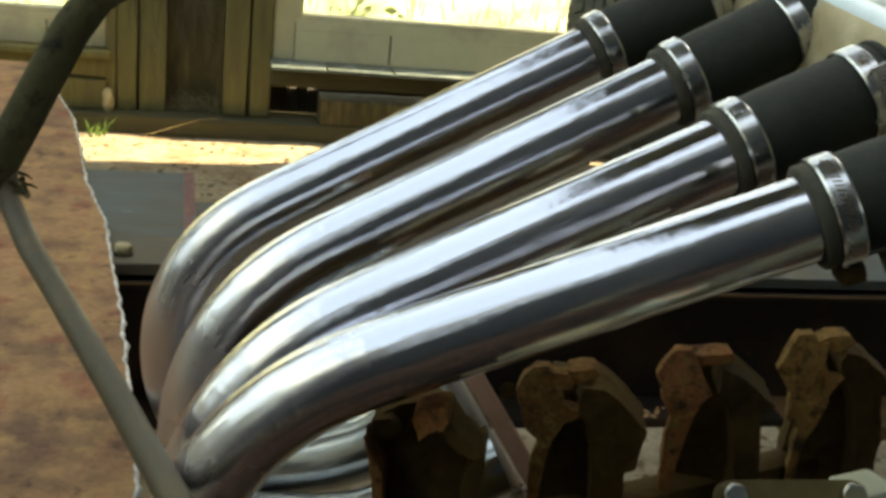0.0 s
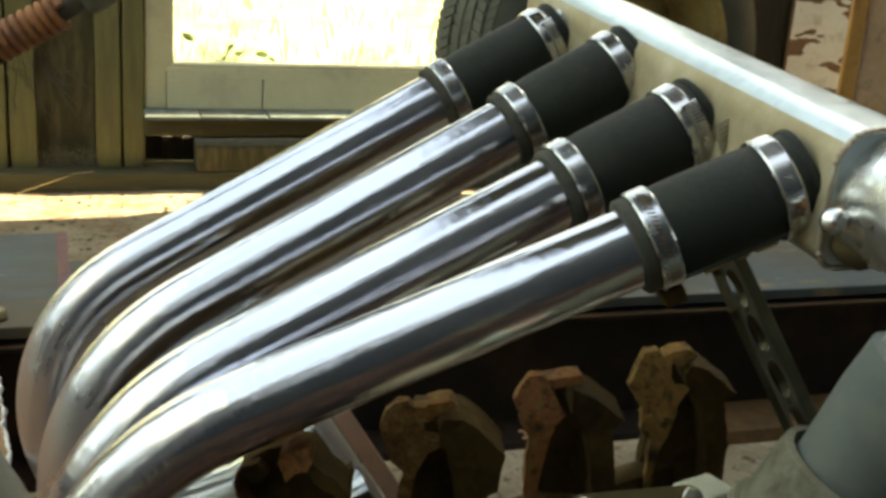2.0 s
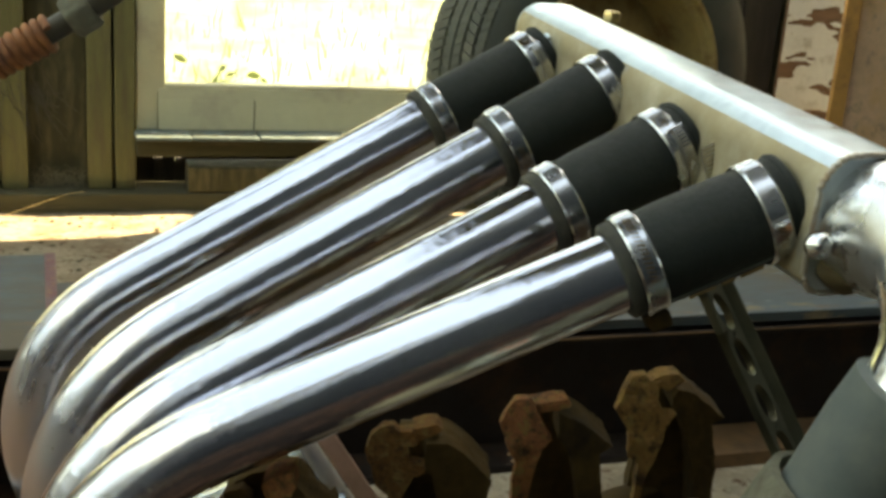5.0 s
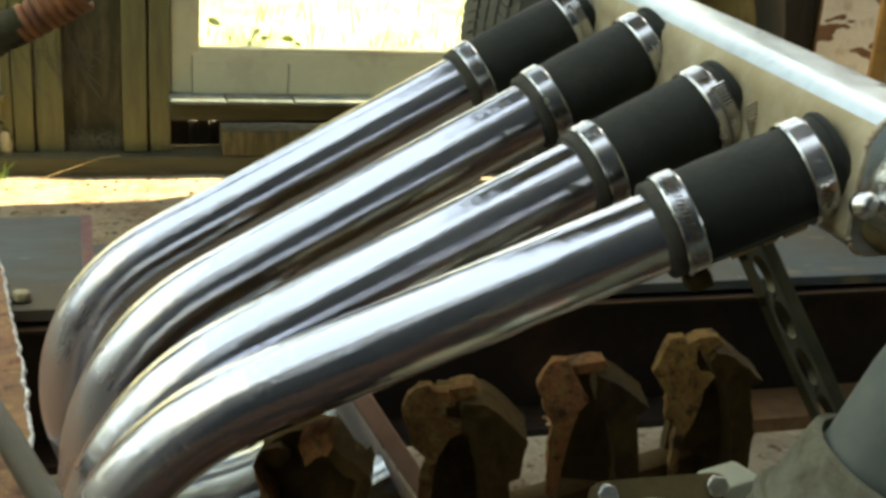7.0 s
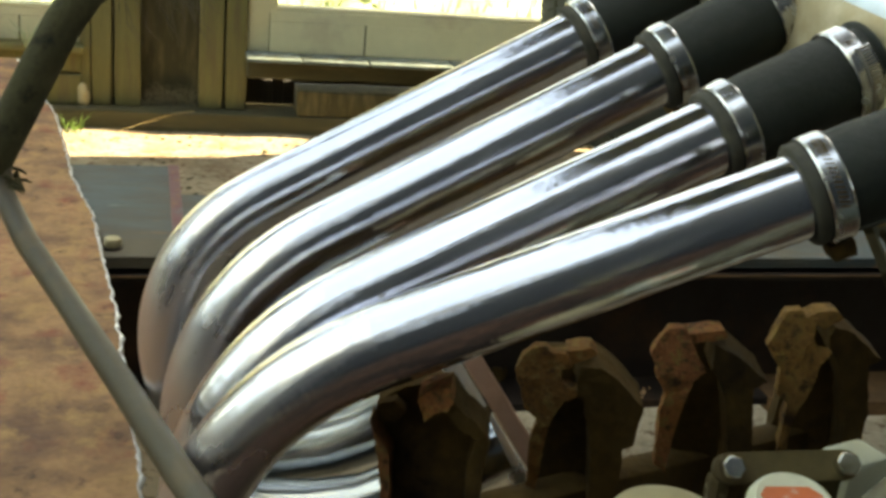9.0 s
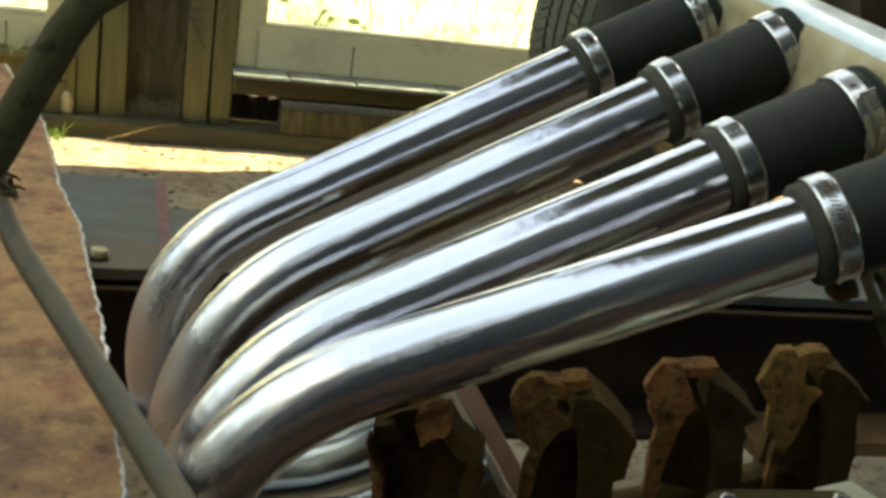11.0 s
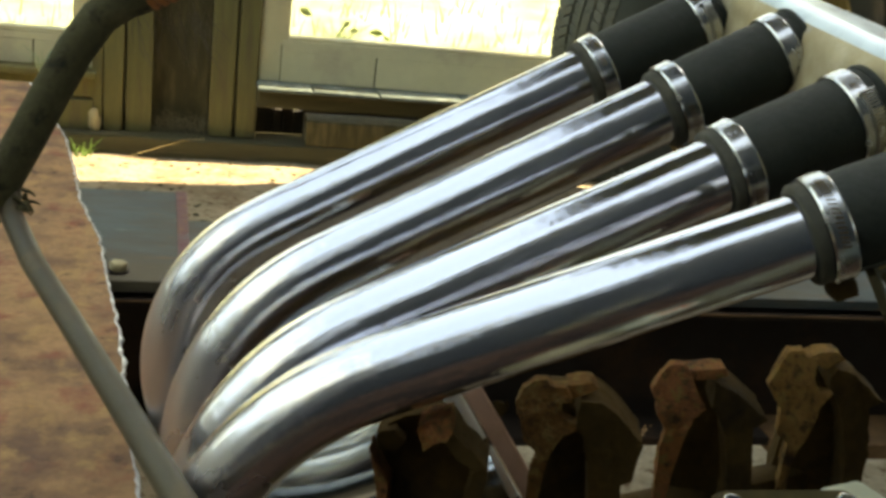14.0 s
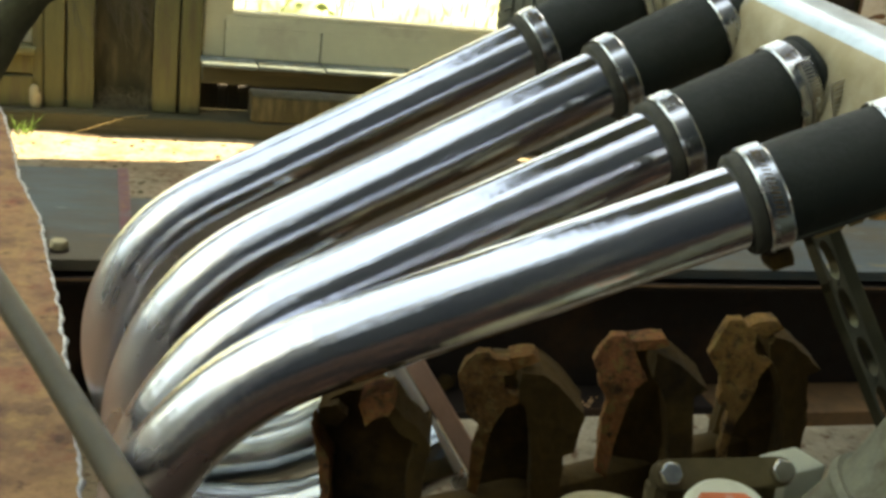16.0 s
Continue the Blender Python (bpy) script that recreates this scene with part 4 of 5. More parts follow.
bm.transform(ms)
part("end_tab", bm, ALU, strap, "plain upper end of the strap")
bm = box(-0.002, 0.002, -0.022, LEN, -0.0001, 0.014, 0.0008)
bm.transform(ms @ Matrix.Translation((W + 0.0015, 0, -0.0034)) @ Matrix.Rotation(radians(38), 4, "Y"))
part("side_flange", bm, ALU, strap, "bent side flange of the strap")

# ---- rusty castings in a row ----
UNIT = 0.000195


def casting(where, seed, label, shapes):
    """A cast lug: grainy front face, chipped knob, dark arched body and the solid web behind it."""
    c = thing("rusty_casting", label, "casting", "rusty castings in a row", at=where)
    m = frame_of(Vector(where) + Vector((0.0122, 0, -0.0145)), (-0.26, -0.96, 0.06))

    def piece(name, text, near, depth, mat, slope=0.0, chips=0.0012, label=""):
        pts = [((float(a) - 640) * UNIT, -(float(b) - 45) * UNIT * 1.04) for a, b in (q.split(",") for q in text.split())]
        bm = prism(pts, depth, Matrix.Translation((0, 0, near - depth / 2)), 0)
        bmesh.ops.triangulate(bm, faces=bm.faces[:])
        for limit in (0.02, 0.010, 0.006, 0.004):
            bmesh.ops.subdivide_edges(bm, edges=[e for e in bm.edges if e.calc_length() > limit], cuts=1)
            bmesh.ops.triangulate(bm, faces=[f for f in bm.faces if len(f.verts) > 3])
        bmesh.ops.smooth_vert(bm, verts=bm.verts[:], factor=0.07, use_axis_x=True, use_axis_y=True, use_axis_z=True)
        centre = sum(u for u, v in pts) / len(pts)
        for v in bm.verts:
            v.co.z += slope * (v.co.x - centre)
        bm.transform(m)
        rough(bm, chips, 90, seed)
        part(name, rough(bm, 0.0008, 380, seed), mat, c, label, 40)

    for name, text, near, depth, mat, slope, chips, note in shapes:
        piece(name, text, near, depth, mat, slope, chips, note)
    return c


def lug_shapes(face, knob, body, mat):
    return [
        ("front_face", face, 0.008, 0.011, mat, 0.3, 0.0013, ""),
        ("knob", knob, 0.009, 0.020, mat, 0.1, 0.0006, "chipped top bar"),
        # body and web take the darker iron, shade put into the colour
        ("body", body, 0.008, 0.045, SHADED_IRON, -0.3, 0.0009, "dark cast body with shade in its colour"),
        ("web", "672,66 790,58 860,240 890,600 655,600 672,300", -0.024, 0.020, SHADED_IRON, 0.0, 0.001, "dark inner web for the recess shade"),
    ]


LUGS = [
    [
        ("front_face", "535,134 558,173 601,228 614,374 618,600 590,600 587,377 571,240 547,175", 0.008, 0.022, RED_CAST, 0.3, 0.0009, ""),
        ("side_lump", "548,112 600,92 636,118 604,152 560,160", -0.004, 0.020, SHADED_IRON, 0.2, 0.0009, "olive lump behind the edge"),
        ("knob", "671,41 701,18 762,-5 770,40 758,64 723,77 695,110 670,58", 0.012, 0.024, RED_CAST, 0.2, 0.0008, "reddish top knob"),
        ("shoulder", "764,34 796,72 830,96 872,139 858,156 820,142 784,118 756,78", 0.009, 0.030, SHADED_IRON, -0.3, 0.0008, "rusty sloping shoulder"),
        ("body", "872,141 884,171 874,250 872,600 826,600 826,250 838,172", 0.004, 0.040, SHADED_IRON, -0.3, 0.0010, "dark cast body with shade in its colour"),
        ("web", "556,168 572,100 628,62 676,48 770,70 828,150 846,600 590,600 588,240", -0.014, 0.026, SHADED_IRON, 0.0, 0.001, "dark inner web for the recess shade"),
    ],
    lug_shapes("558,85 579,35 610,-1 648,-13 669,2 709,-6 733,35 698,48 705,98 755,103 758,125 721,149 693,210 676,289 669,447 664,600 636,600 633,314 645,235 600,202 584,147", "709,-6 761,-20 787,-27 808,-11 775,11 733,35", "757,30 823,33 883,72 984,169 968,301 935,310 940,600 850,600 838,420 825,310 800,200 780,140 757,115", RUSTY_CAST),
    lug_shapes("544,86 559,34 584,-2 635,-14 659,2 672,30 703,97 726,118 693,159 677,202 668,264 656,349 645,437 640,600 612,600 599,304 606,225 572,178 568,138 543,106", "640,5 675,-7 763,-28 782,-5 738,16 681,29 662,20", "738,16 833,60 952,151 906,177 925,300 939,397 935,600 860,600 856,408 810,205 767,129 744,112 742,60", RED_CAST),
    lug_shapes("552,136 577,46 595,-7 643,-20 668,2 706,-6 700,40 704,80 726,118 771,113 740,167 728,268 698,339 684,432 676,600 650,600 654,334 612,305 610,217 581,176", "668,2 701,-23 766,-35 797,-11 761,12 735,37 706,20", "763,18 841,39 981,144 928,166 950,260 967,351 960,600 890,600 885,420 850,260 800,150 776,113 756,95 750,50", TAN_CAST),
]
CASTINGS = [(0.0825, 0.6181, 0.6019), (0.18, 0.6828, 0.5881), (0.2877, 0.7161, 0.5845), (0.3947, 0.7591, 0.5774)]
for k, label in enumerate(("dark cast iron lug with a reddish rusty knob", "brown cast iron lug with a square hole", "reddish rusted cast iron lug with a chipped bar", "grainy tan and greenish rusted cast iron lug")):
    casting(CASTINGS[k], k, label, LUGS[k])
base = thing("cast_base", "dark cast rail below the castings, plus an added unseen block", "engine block", at=(0.3, 0.68, 0.3))
d0, d1 = Vector(CASTINGS[0]), Vector(CASTINGS[3])
line = (d1 - d0).normalized()
bm = box(-0.02, (d1 - d0).length + 0.075, -0.012, 0.014, -0.165, -0.104, 0.006, 2)
xa = line
ya_ = Vector((-xa.y, xa.x, 0)).normalized()
mb = Matrix((xa, ya_, xa.cross(ya_))).transposed().to_4x4()
mb.translation = d0
bm.transform(mb)
part("rail", rough(bm, 0.002, 40), SHADED_IRON, base, "dark brown cast rail")
# unseen block, added so the pipes' undersides reflect dark and brown
part("block", box(-0.12, 0.74, -0.55, 0.60, -0.01, 0.435, 0.012, 2), UNSEEN_IRON, base)

# ---- yoke, round cap and pale block in front of the castings ----
yoke = thing("bolted_yoke", "brown dusty cast yoke held by two hex bolts", "engine part", at=(0.2723, 0.5686, 0.5625))
ya, yb = Vector((0.2723, 0.5686, 0.5625)), Vector((0.3345, 0.5566, 0.5701))
toward = Vector((-0.2, -0.80, 0.55)).normalized()
run = (yb - ya).normalized()
mid, half = (ya + yb) / 2, (yb - ya).length / 2
my = Matrix((run, toward.cross(run).normalized(), run.cross(toward.cross(run).normalized()))).transposed().to_4x4()
my.translation = mid - toward * 0.012
stadium = []
for k in range(12):
    a = radians(-90 + 180 * k / 11)
    stadium.append((half + 0.0088 * math.cos(a), 0.0088 * math.sin(a)))
for k in range(12):
    a = radians(90 + 180 * k / 11)
    stadium.append((-half + 0.0088 * math.cos(a), 0.0088 * math.sin(a)))
part("bar", rough(prism(stadium, 0.016, my, 0.0022, 2), 0.0005, 120), BROWN_DUST, yoke)
for q in (ya, yb):
    part("bolt", hexagon(q - toward * 0.0005, toward, 0.0072, 0.009), STEEL, yoke, "grey hex bolt head")
    part("stand", box(q.x - 0.006, q.x + 0.006, q.y + 0.008, q.y + 0.020, q.z - 0.08, q.z - 0.012, 0.003, 1), BROWN_DUST, yoke)
cap_at = Vector((0.2842, 0.5269, 0.5758))
cap = thing("round_cap", "round pale cap with a worn orange painted top", "engine part", at=cap_at)
part("body", ring_band(cap_at - Vector((0, 0, 0.05)), (-0.1, -0.25, 1), [(0, 0.002), (0, 0.0235), (0.046, 0.0235), (0.050, 0.0215), (0.0515, 0.019), (0.0505, 0.017), (0.0505, 0.002)], 40), PALE_BLOCK, cap)
up = Vector((-0.1, -0.25, 1)).normalized()
mc = frame_of(cap_at - Vector((0, 0, 0.05)) + up * 0.0512, up, (0.2, 1, 0))
part("paint", rough(prism([(-0.016, 0.004), (-0.013, 0.009), (0.010, 0.010), (0.016, 0.004), (0.015, -0.006), (-0.015, -0.006)], 0.0010, mc, 0), 0.0002, 300), ORANGE_PAINT, cap, "worn orange paint")
dome_at = Vector((0.2312, 0.5523, 0.5517))
dome = thing("flat_dome", "tan dusty round cover", "engine part", at=dome_at)
part("cover", ring_band(dome_at - Vector((0, 0, 0.062)), (0, 0, 1), [(0, 0.002), (0, 0.042), (0.04, 0.040), (0.054, 0.031), (0.061, 0.016), (0.063, 0.002)], 40), RAW_PART, dome)
block_at = Vector((0.3666, 0.5974, 0.5533))
pb = thing("pale_block", "pale green-grey square block", "engine part", at=block_at)
bm = box(-0.017, 0.017, -0.013, 0.013, -0.06, 0.0, 0.003, 2)
bm.transform(Matrix.Translation(block_at) @ Matrix.Rotation(radians(18), 4, "Z"))
part("block", bm, PALE_BLOCK, pb)

# ---- return pipes under the bends, rusty strap ----
LOW = [
    [(0.0072, 0.846, 0.4185), (0.0276, 0.8326, 0.4245), (0.0562, 0.8233, 0.4315), (0.0838, 0.811, 0.4445), (0.1075, 0.8049, 0.4566), (0.1259, 0.7965, 0.4736), (0.1446, 0.7891, 0.4936), (0.1580, 0.7835, 0.508), (0.168, 0.779, 0.519)],
    [(-0.002, 0.8109, 0.3942), (0.0179, 0.7966, 0.3979), (0.0372, 0.7831, 0.4035), (0.0679, 0.7678, 0.4113), (0.1017, 0.7538, 0.4243), (0.1346, 0.7431, 0.4456), (0.1564, 0.7391, 0.4628), (0.1726, 0.735, 0.4765), (0.1878, 0.7347, 0.4852)],
]
for pts in LOW:
    rp = thing("return_pipe", "chrome return pipe running under the bends", "pipe", "lower chrome pipes", at=pts[0])
    part("tube", lay_uv(sweep(pts, 0.0240, 40), pts, 0.0240, 40), SHADED_CHROME, rp, "", 60)
fs = thing("flat_bar", "thin rusty flat bar leaning between the castings", "bar", at=(0.17, 0.70, 0.5))
bm = bmesh.new()
a, b = Vector((0.1481, 0.7576, 0.5485)), Vector((0.1989, 0.7171, 0.4749))
dd = (b - a).normalized()
sd = Vector((0.95, -0.2, 0.2))
sd = (sd - dd * sd.dot(dd)).normalized()
box(-0.0045, 0.0085, -0.01, (b - a).length + 0.01, -0.0025, 0.0025, 0.001, 1, bm)
mfs = Matrix((sd, dd, sd.cross(dd))).transposed().to_4x4()
mfs.translation = a + sd * 0.008
bm.transform(mfs)
part("bar", bm, PRIMER_BAR, fs)
# bright rod added where a chrome return pipe shows through the gap
side = a - sd * 0.005 + Vector((0, 0.012, 0))
part("stay_rod", sweep([side - dd * 0.008, side + dd * 0.125], 0.0064, 20), ELBOW, fs, "bright rod standing in for the chrome return pipe behind")

# ---- hose, coil, fitting and rod beside the plate ----
hose = thing("bent_hose", "dusty black hose bent over onto an orange coil and fitting", "hose", at=(-0.15, 0.98, 0.6))
HP = [(-0.176, 0.972, 0.588), (-0.172, 0.974, 0.603), (-0.154, 0.984, 0.638), (-0.137, 0.993, 0.673), (-0.121, 1.008, 0.704), (-0.104, 1.02, 0.729), (-0.085, 1.027, 0.743), (-0.066, 1.027, 0.751)]
part("sleeve", sweep(HP, [0.014, 0.0155, 0.0152, 0.015, 0.015, 0.015, 0.0155, 0.015], 24), HOSE_BLACK, hose, "", 60)
bm = bmesh.new()
c0, c1 = Vector((-0.068, 1.027, 0.750)), Vector((-0.020, 1.023, 0.778))
cd = (c1 - c0).normalized()
cu = cd.cross(Vector((0, 0, 1))).normalized()
cw = cd.cross(cu)
coil = []
for k in range(8 * 18):
    a = 2 * math.pi * k / 18
    coil.append(c0 + cd * (0.0075 * k / 18) + (cu * math.cos(a) + cw * math.sin(a)) * 0.0125)
sweep(coil, 0.0034, 8, True, bm)
sweep([c0, c1], 0.0115, 20, True, bm)
part("coil", bm, ORANGE_COIL, hose, "rusty orange coiled sleeve", 60)
part("tail_pipe", sweep([c1 - cd * 0.01, (-0.007, 1.021, 0.787), (0.017, 1.019, 0.804), (0.06, 1.016, 0.836), (0.12, 1.01, 0.88), (0.2, 1.0, 0.95)], [0.0095, 0.0095, 0.0105, 0.0105, 0.0105, 0.0105], 20), ROD, hose, "", 60)
part("fitting", hexagon((0.006, 1.020, 0.796), (0.024, -0.002, 0.017), 0.0185, 0.022, 0.002), DUSTY_CAST, hose, "grey hex fitting")
rod = thing("bent_rod", "worn grey steel rod running down from the hose", "rod", at=(-0.03, 0.6, 0.54))
part("rod", sweep([(-0.166, 0.973, 0.60), (-0.163, 0.964, 0.579), (-0.140, 0.905, 0.563), (-0.109, 0.833, 0.552), (-0.065, 0.712, 0.546), (-0.03, 0.606, 0.545), (-0.006, 0.54, 0.545), (0.02, 0.46, 0.54)], 0.0088, 20), ROD, rod, "", 60)
bm = bmesh.new()
rng = random.Random(5)
for k in range(60):
    a = Vector((-0.168, 0.972, 0.590)) + Vector((rng.uniform(-0.014, 0.014), rng.uniform(-0.014, 0.01), rng.uniform(-0.008, 0.008)))
    b = a + Vector((rng.uniform(-0.006, 0.012), rng.uniform(-0.006, 0.006), rng.uniform(-0.014, 0.002)))
    sweep([a, (a + b) / 2 + Vector((0.001, 0, 0.001)), b], [0.0018, 0.0014, 0.0005], 5, True, bm)
part("frayed_end", bm, HOSE_BLACK, hose, "frayed cloth end of the hose", 0)

# ---- spare wheel by the wall ----
WC, WAX, WR = Vector((1.295, 2.92, 0.437)), Vector((0.259, -0.966, 0.06)).normalized(), 0.44
wheel = thing("spare_wheel", "worn tyre on a rusty cream steel rim", "wheel", at=WC)
ty = 0.14
tyre = part("tyre", ring_band(WC, WAX, [(-ty + 0.02, WR * 0.635), (-ty, WR * 0.70), (-ty - 0.004, WR * 0.82), (-ty + 0.006, WR * 0.93), (-ty + 0.02, WR * 0.975), (-0.045, WR * 0.99), (-0.044, WR * 0.972), (-0.038, WR * 0.972), (-0.037, WR * 0.995), (-0.004, WR), (-0.003, WR * 0.98), (0.003, WR * 0.98), (0.004, WR), (0.037, WR * 0.995), (0.038, WR * 0.972), (0.044, WR * 0.972), (0.045, WR * 0.99), (ty - 0.02, WR * 0.975), (ty - 0.006, WR * 0.93), (ty + 0.004, WR * 0.82), (ty, WR * 0.70), (ty - 0.02, WR * 0.635)], 96), TYRE, wheel, "", 40)
rim = part("rim", ring_band(WC, WAX, [(ty - 0.004, WR * 0.700), (ty + 0.006, WR * 0.690), (ty + 0.006, WR * 0.665), (ty - 0.006, WR * 0.650), (ty - 0.012, WR * 0.610), (ty - 0.04, WR * 0.59), (0.03, WR * 0.54), (-0.06, WR * 0.54), (-0.07, WR * 0.595), (-0.075, WR * 0.635), (-0.08, WR * 0.66)], 64), RIM, wheel, "rusty cream rim")
part("disc", ring_band(WC, WAX, [(0.010, WR * 0.535), (0.040, WR * 0.42), (0.046, WR * 0.30), (0.030, WR * 0.18), (0.026, WR * 0.18), (0.040, WR * 0.30), (0.034, WR * 0.42), (0.004, WR * 0.535)], 64), RIM, rim, "dished wheel disc")
bm = bmesh.new()
u = WAX.cross(Vector((0, 0, 1))).normalized()
w = u.cross(WAX)
for k in range(110):
    a = 2 * math.pi * k / 110
    for row, (off, half, skew) in enumerate(((-0.106, 0.014, 0.5), (-0.066, 0.017, -0.35), (-0.021, 0.015, 0.35), (0.021, 0.015, -0.35), (0.066, 0.017, 0.35), (0.106, 0.014, -0.5))):
        aa = a + row * 0.021
        o = u * math.cos(aa) + w * math.sin(aa)
        tg = WAX.cross(o)
        mt = Matrix((tg, WAX + tg * skew, o)).transposed().to_4x4()
        mt.translation = WC + WAX * off + o * (WR * (0.992 if abs(off) < 0.07 else 0.974))
        n0 = len(bm.verts)
        box(-0.0104, 0.0104, -half * 1.1, half * 1.1, -0.006, 0.0045, bm=bm)
        bm.verts.ensure_lookup_table()
        bmesh.ops.transform(bm, matrix=mt, verts=bm.verts[n0:])
tagged(part("tread", bm, TYRE, tyre, "worn tread blocks", 0), kind="stuff")

# ---- flaking paint on the board, rusty sheet ----
rng = random.Random(11)
flakes = thing("paint_flakes", "flakes of old white paint on the board", "paint", kind="stuff", at=(2.17, WALL_Y + 0.014, 0.5))
bm = bmesh.new()
N = 60
x0, x1, z0, z1 = 2.063, 2.268, 0.06, 1.0
nz = 230
for i in range(N):
    for k in range(nz):
        xa, xb = x0 + (x1 - x0) * i / N, x0 + (x1 - x0) * (i + 1) / N
        za, zb = z0 + (z1 - z0) * k / nz, z0 + (z1 - z0) * (k + 1) / nz
        p = Vector(((xa + xb) / 2 * 7, (za + zb) / 2 * 22, 0.3))
        if noise.noise(p) + 0.45 * noise.noise(p * 2.7) < 0.16:
            y = WALL_Y + 0.0140 - 0.003 * max(0, noise.noise(p * 3))
            bm.faces.new([bm.verts.new(c) for c in ((xa, y, za), (xb, y, za), (xb, y, zb), (xa, y, zb))])
bmesh.ops.remove_doubles(bm, verts=bm.verts, dist=0.0003)
part("paint", bm, WHITE_PAINT, flakes, "", 0)
sheet = thing("rusty_sheet", "tall orange-brown rusty steel sheet standing on edge", "steel sheet", at=(2.2, 2.6, 0))
bm = box(1.80, 2.7, 2.60, 2.606, 0.0, 1.9, 0.002, 1)
part("sheet", bm, RUST_SHEET, sheet)
bm = board(1.797, 1.842, 2.588, 2.5995, 0.0, 1.9, 0.002, 71, 20)
part("rolled_edge", bm, ORANGE_EDGE, sheet, "brighter orange rolled edge")

# ---- small things by the wall ----
def blades(name, label, at, count, height, spread, seed, mat=BLADE):
    r = random.Random(seed)
    g = thing(name, label, "plant", at=at)
    bm = bmesh.new()
    for k in range(count):
        a = Vector(at) + Vector((r.uniform(-spread, spread), r.uniform(-spread, spread), 0))
        h = height * r.uniform(0.5, 1.1)
        lean = Vector((r.uniform(-0.5, 0.5), r.uniform(-0.5, 0.3), 1)) * h
        wv = Vector((r.uniform(0.5, 1), r.uniform(-0.6, 0.6), 0)).normalized() * 0.0022
        q = [a, a + lean * 0.5, a + lean + Vector((lean.x * 0.6, lean.y * 0.6, -h * 0.15))]
        vs = [(bm.verts.new(p - wv * f), bm.verts.new(p + wv * f)) for p, f in zip(q, (1, 0.8, 0.12))]
        for (p0, p1), (p2, p3) in zip(vs, vs[1:]):
            bm.faces.new((p0, p1, p3, p2))
    part("leaves", bm, mat, g, "", 0)


blades("grass_tuft", "small green grass tuft growing by the studs", (-0.285, WALL_Y - 0.09, 0), 16, 0.055, 0.022, 3, WEED)
blades("grass_tuft", "small weed growing on the rough sill", (-0.392, WALL_Y - 0.02, 0.19), 9, 0.11, 0.008, 4, BLADE)
blades("grass_tuft", "weeds behind the window glass", (0.385, WALL_Y + 0.20, 0.25), 34, 0.13, 0.02, 6, WEED)
st = thing("straw", "long dry straw lying at the wall foot", "straw", at=(-0.09, 3.18, 0))
part("stalk", sweep([(-0.172, 3.165, 0.006), (-0.10, 3.175, 0.030), (-0.03, 3.19, 0.052), (0.02, 3.198, 0.057)], 0.0006, 6), STRAW, st)
hay = thing("hay_wisps", "dusty wisps of old hay heaped at the panel's foot", "hay", at=(-0.045, WALL_Y + 0.03, 0.05))
bm = bmesh.new()
rng = random.Random(63)
for k in range(150):
    a = Vector((rng.uniform(-0.115, 0.022), WALL_Y + rng.uniform(0.0, 0.05), 0.052 + 0.03 * rng.random() ** 2))
    b = a + Vector((rng.uniform(-0.05, 0.05), rng.uniform(-0.02, 0.01), rng.uniform(0.0, 0.045)))
    sweep([a, (a + b) / 2 + Vector((0, 0, rng.uniform(0.0, 0.012))), b], [0.0007, 0.0006, 0.0003], 4, True, bm)
tagged(part("wisp", bm, HAY, hay, "", 0), kind="stuff")
lump = thing("pale_lump", "pale wad of fibre stuck on the stud", "debris", at=(-0.262, WALL_Y - 0.01, 0.06))
bm = bmesh.new()
bmesh.ops.create_icosphere(bm, subdivisions=3, radius=0.02, matrix=Matrix.Translation((-0.264, WALL_Y - 0.012, 0.077)) @ Matrix.Diagonal((0.75, 0.6, 1.7, 1)))
part("wad", rough(bm, 0.006, 70), RAW_PART, lump)
# grass field seen through the glass
bm = bmesh.new()
rng = random.Random(21)
for k in range(3500):
    y = WALL_Y + 0.5 + 9 * rng.random() ** 1.6
    x = rng.uniform(-2.4, 2.6) * (y / 3.3)
    h = rng.uniform(0.04, 0.16)
    a = Vector((x, y, -0.06))
    lean = Vector((rng.uniform(-0.3, 0.3) * h, rng.uniform(-0.3, 0.3) * h, h))
    wv = Vector((rng.uniform(-1, 1), rng.uniform(-0.5, 0.5), 0)).normalized() * 0.006
    v = [bm.verts.new(a - wv), bm.verts.new(a + wv), bm.verts.new(a + lean)]
    bm.faces.new(v)
tagged(mesh_object("meadow_grass", bm, BLADE, 0), "tall bright meadow grass behind the windows", "grass", kind="stuff")
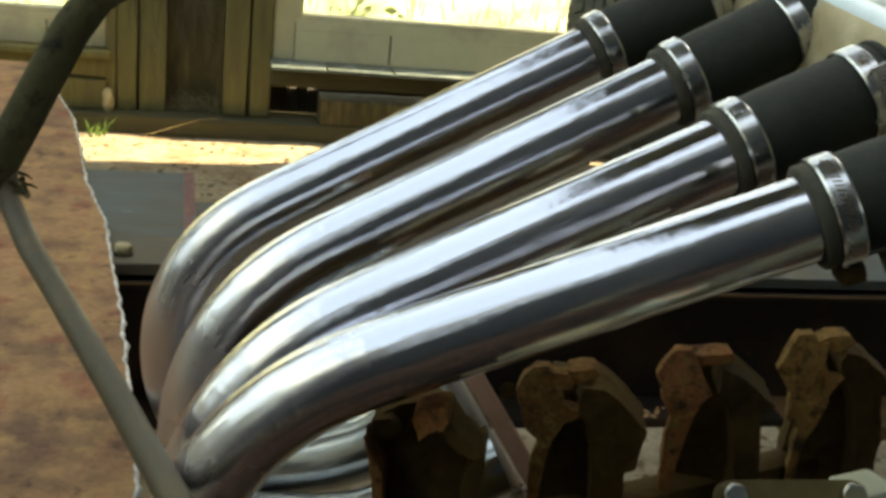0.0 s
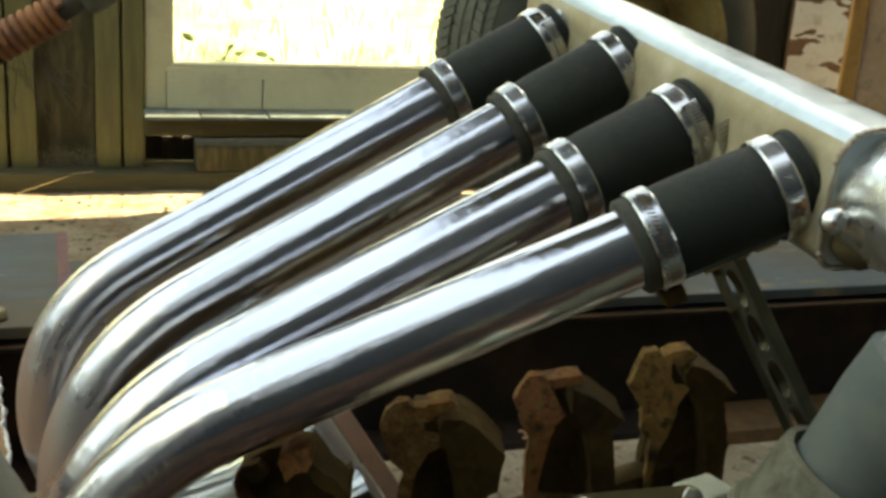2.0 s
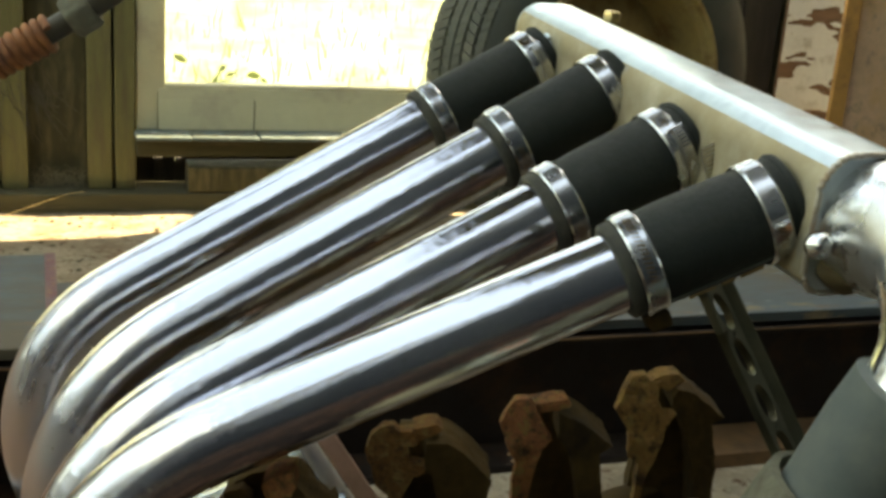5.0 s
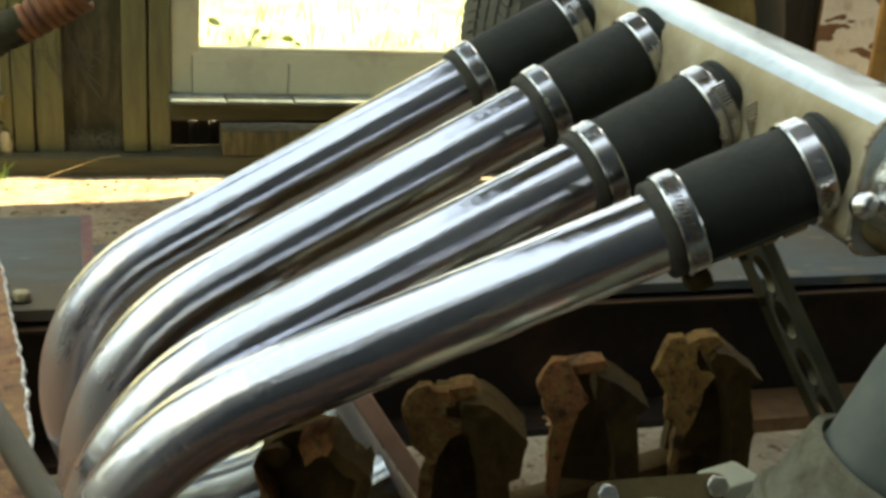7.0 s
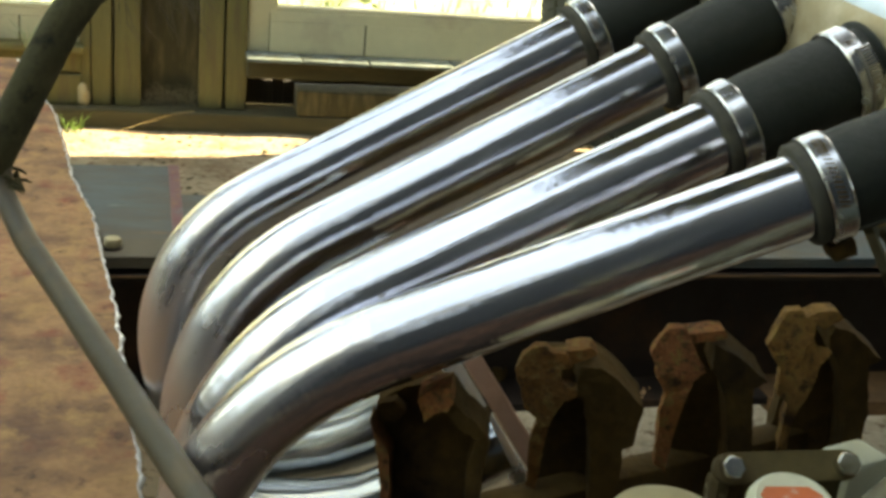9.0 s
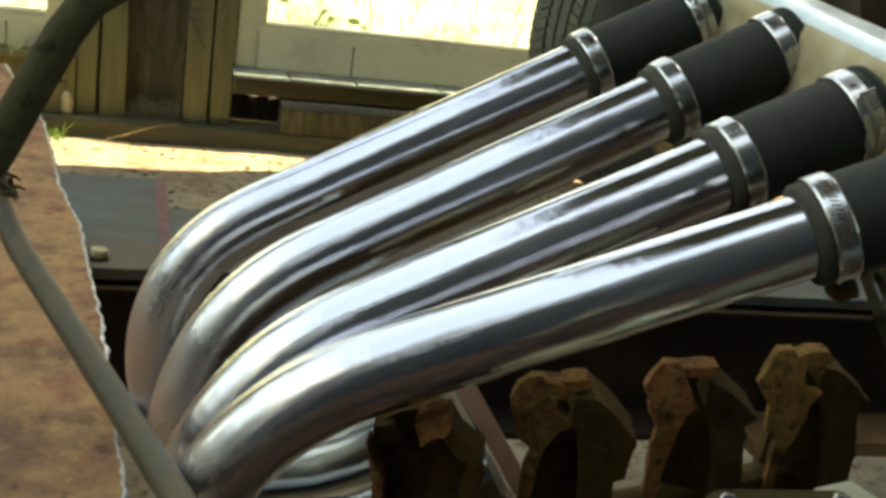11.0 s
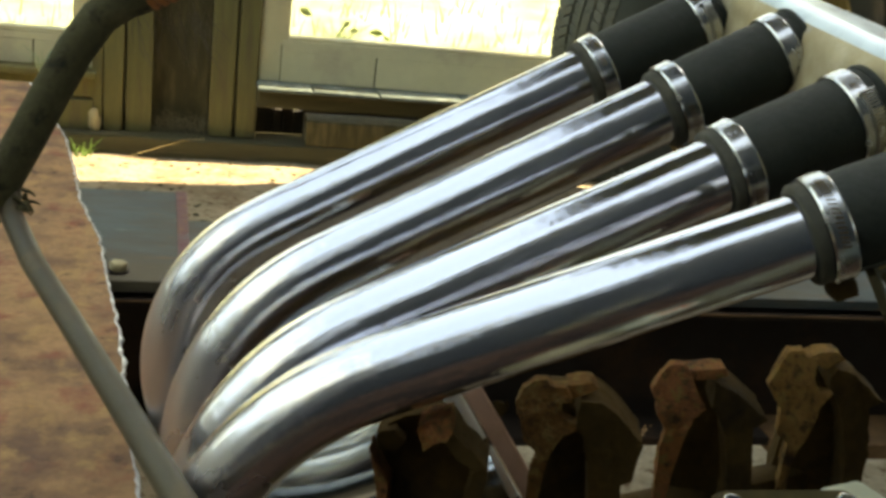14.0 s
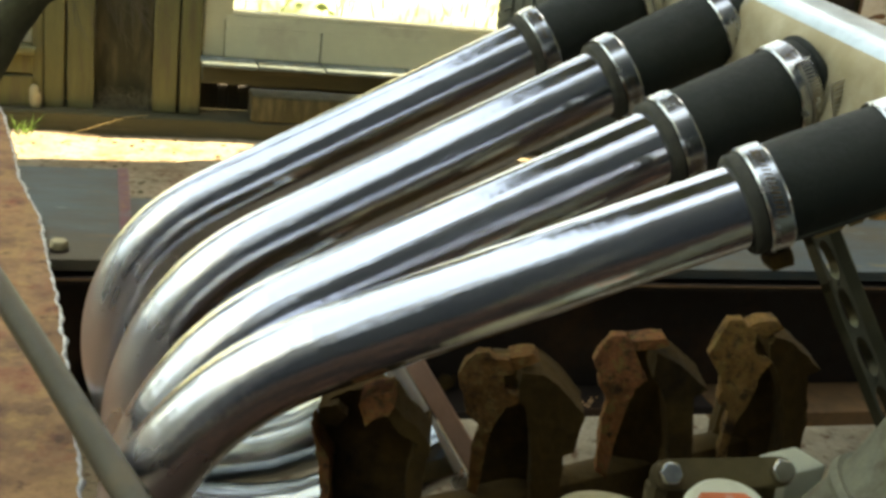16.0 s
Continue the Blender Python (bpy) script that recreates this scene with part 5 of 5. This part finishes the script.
# crumbs of soil and leaf on the floor
bm = bmesh.new()
rng = random.Random(8)
for k in range(800):
    x, y = rng.uniform(-0.6, 1.6), rng.uniform(1.7, 3.2)
    r = rng.uniform(0.0012, 0.0055)
    bmesh.ops.create_icosphere(bm, subdivisions=1, radius=r, matrix=Matrix.Translation((x, y, 0.003)) @ Matrix.Diagonal((1.5, 1, 0.6, 1)))
tagged(mesh_object("soil_crumbs", bm, PANEL_WOOD, 0), "scattered crumbs of soil and bark", "debris", kind="stuff")

# dusty wisps hanging under the coil
web = thing("cobweb", "dusty cobweb wisps hanging below the orange coil", "cobweb", at=(-0.05, 1.02, 0.74))
bm = bmesh.new()
rng = random.Random(31)
for k in range(34):
    a = Vector((rng.uniform(-0.078, -0.02), 1.026 + rng.uniform(-0.008, 0.008), rng.uniform(0.728, 0.756)))
    b = a + Vector((rng.uniform(-0.004, 0.034), rng.uniform(-0.01, 0.01), rng.uniform(-0.062, -0.008)))
    mid = (a + b) / 2 + Vector((rng.uniform(-0.004, 0.004), 0, -0.006))
    sweep([a, mid, b], [0.0003, 0.0004, 0.0002], 4, True, bm)
tagged(part("web_tuft", bm, COBWEB, web, "", 0), kind="stuff")


def leaf(at, length, turn):
    """A small pointed leaf, cupped along its rib."""
    g = thing("green_leaf", "small green leaf of a climber outside the glass", "leaf", "leaves behind the window", at=at)
    bm = bmesh.new()
    rib, left, right = [], [], []
    for k in range(7):
        f = k / 6
        w = length * 0.28 * math.sin(math.pi * min(1, f * 0.92 + 0.06))
        rib.append(bm.verts.new((f * length, 0, 0)))
        left.append(bm.verts.new((f * length, w * 0.3, w)))
        right.append(bm.verts.new((f * length, w * 0.3, -w)))
    for k in range(6):
        bm.faces.new((rib[k], rib[k + 1], left[k + 1], left[k]))
        bm.faces.new((right[k], right[k + 1], rib[k + 1], rib[k]))
    bm.transform(Matrix.Translation(at) @ Matrix.Rotation(radians(turn), 4, "Y"))
    part("blade", bm, LEAF, g, "", 40)
    stem = Vector(at) + Vector((-0.004, 0.004, -0.05))
    part("stem", sweep([Vector(at), (Vector(at) + stem) / 2 + Vector((0.003, 0, 0)), stem], 0.0010, 6), LEAF, g)


for x, z, length, turn in [(0.262, 0.390, 0.040, 28), (0.388, 0.346, 0.026, -55), (0.404, 0.338, 0.024, -10), (0.398, 0.320, 0.022, 40), (0.462, 0.340, 0.040, 6), (0.50, 0.330, 0.024, 30)]:
    leaf((x, WALL_Y + 0.15, z), length, turn)
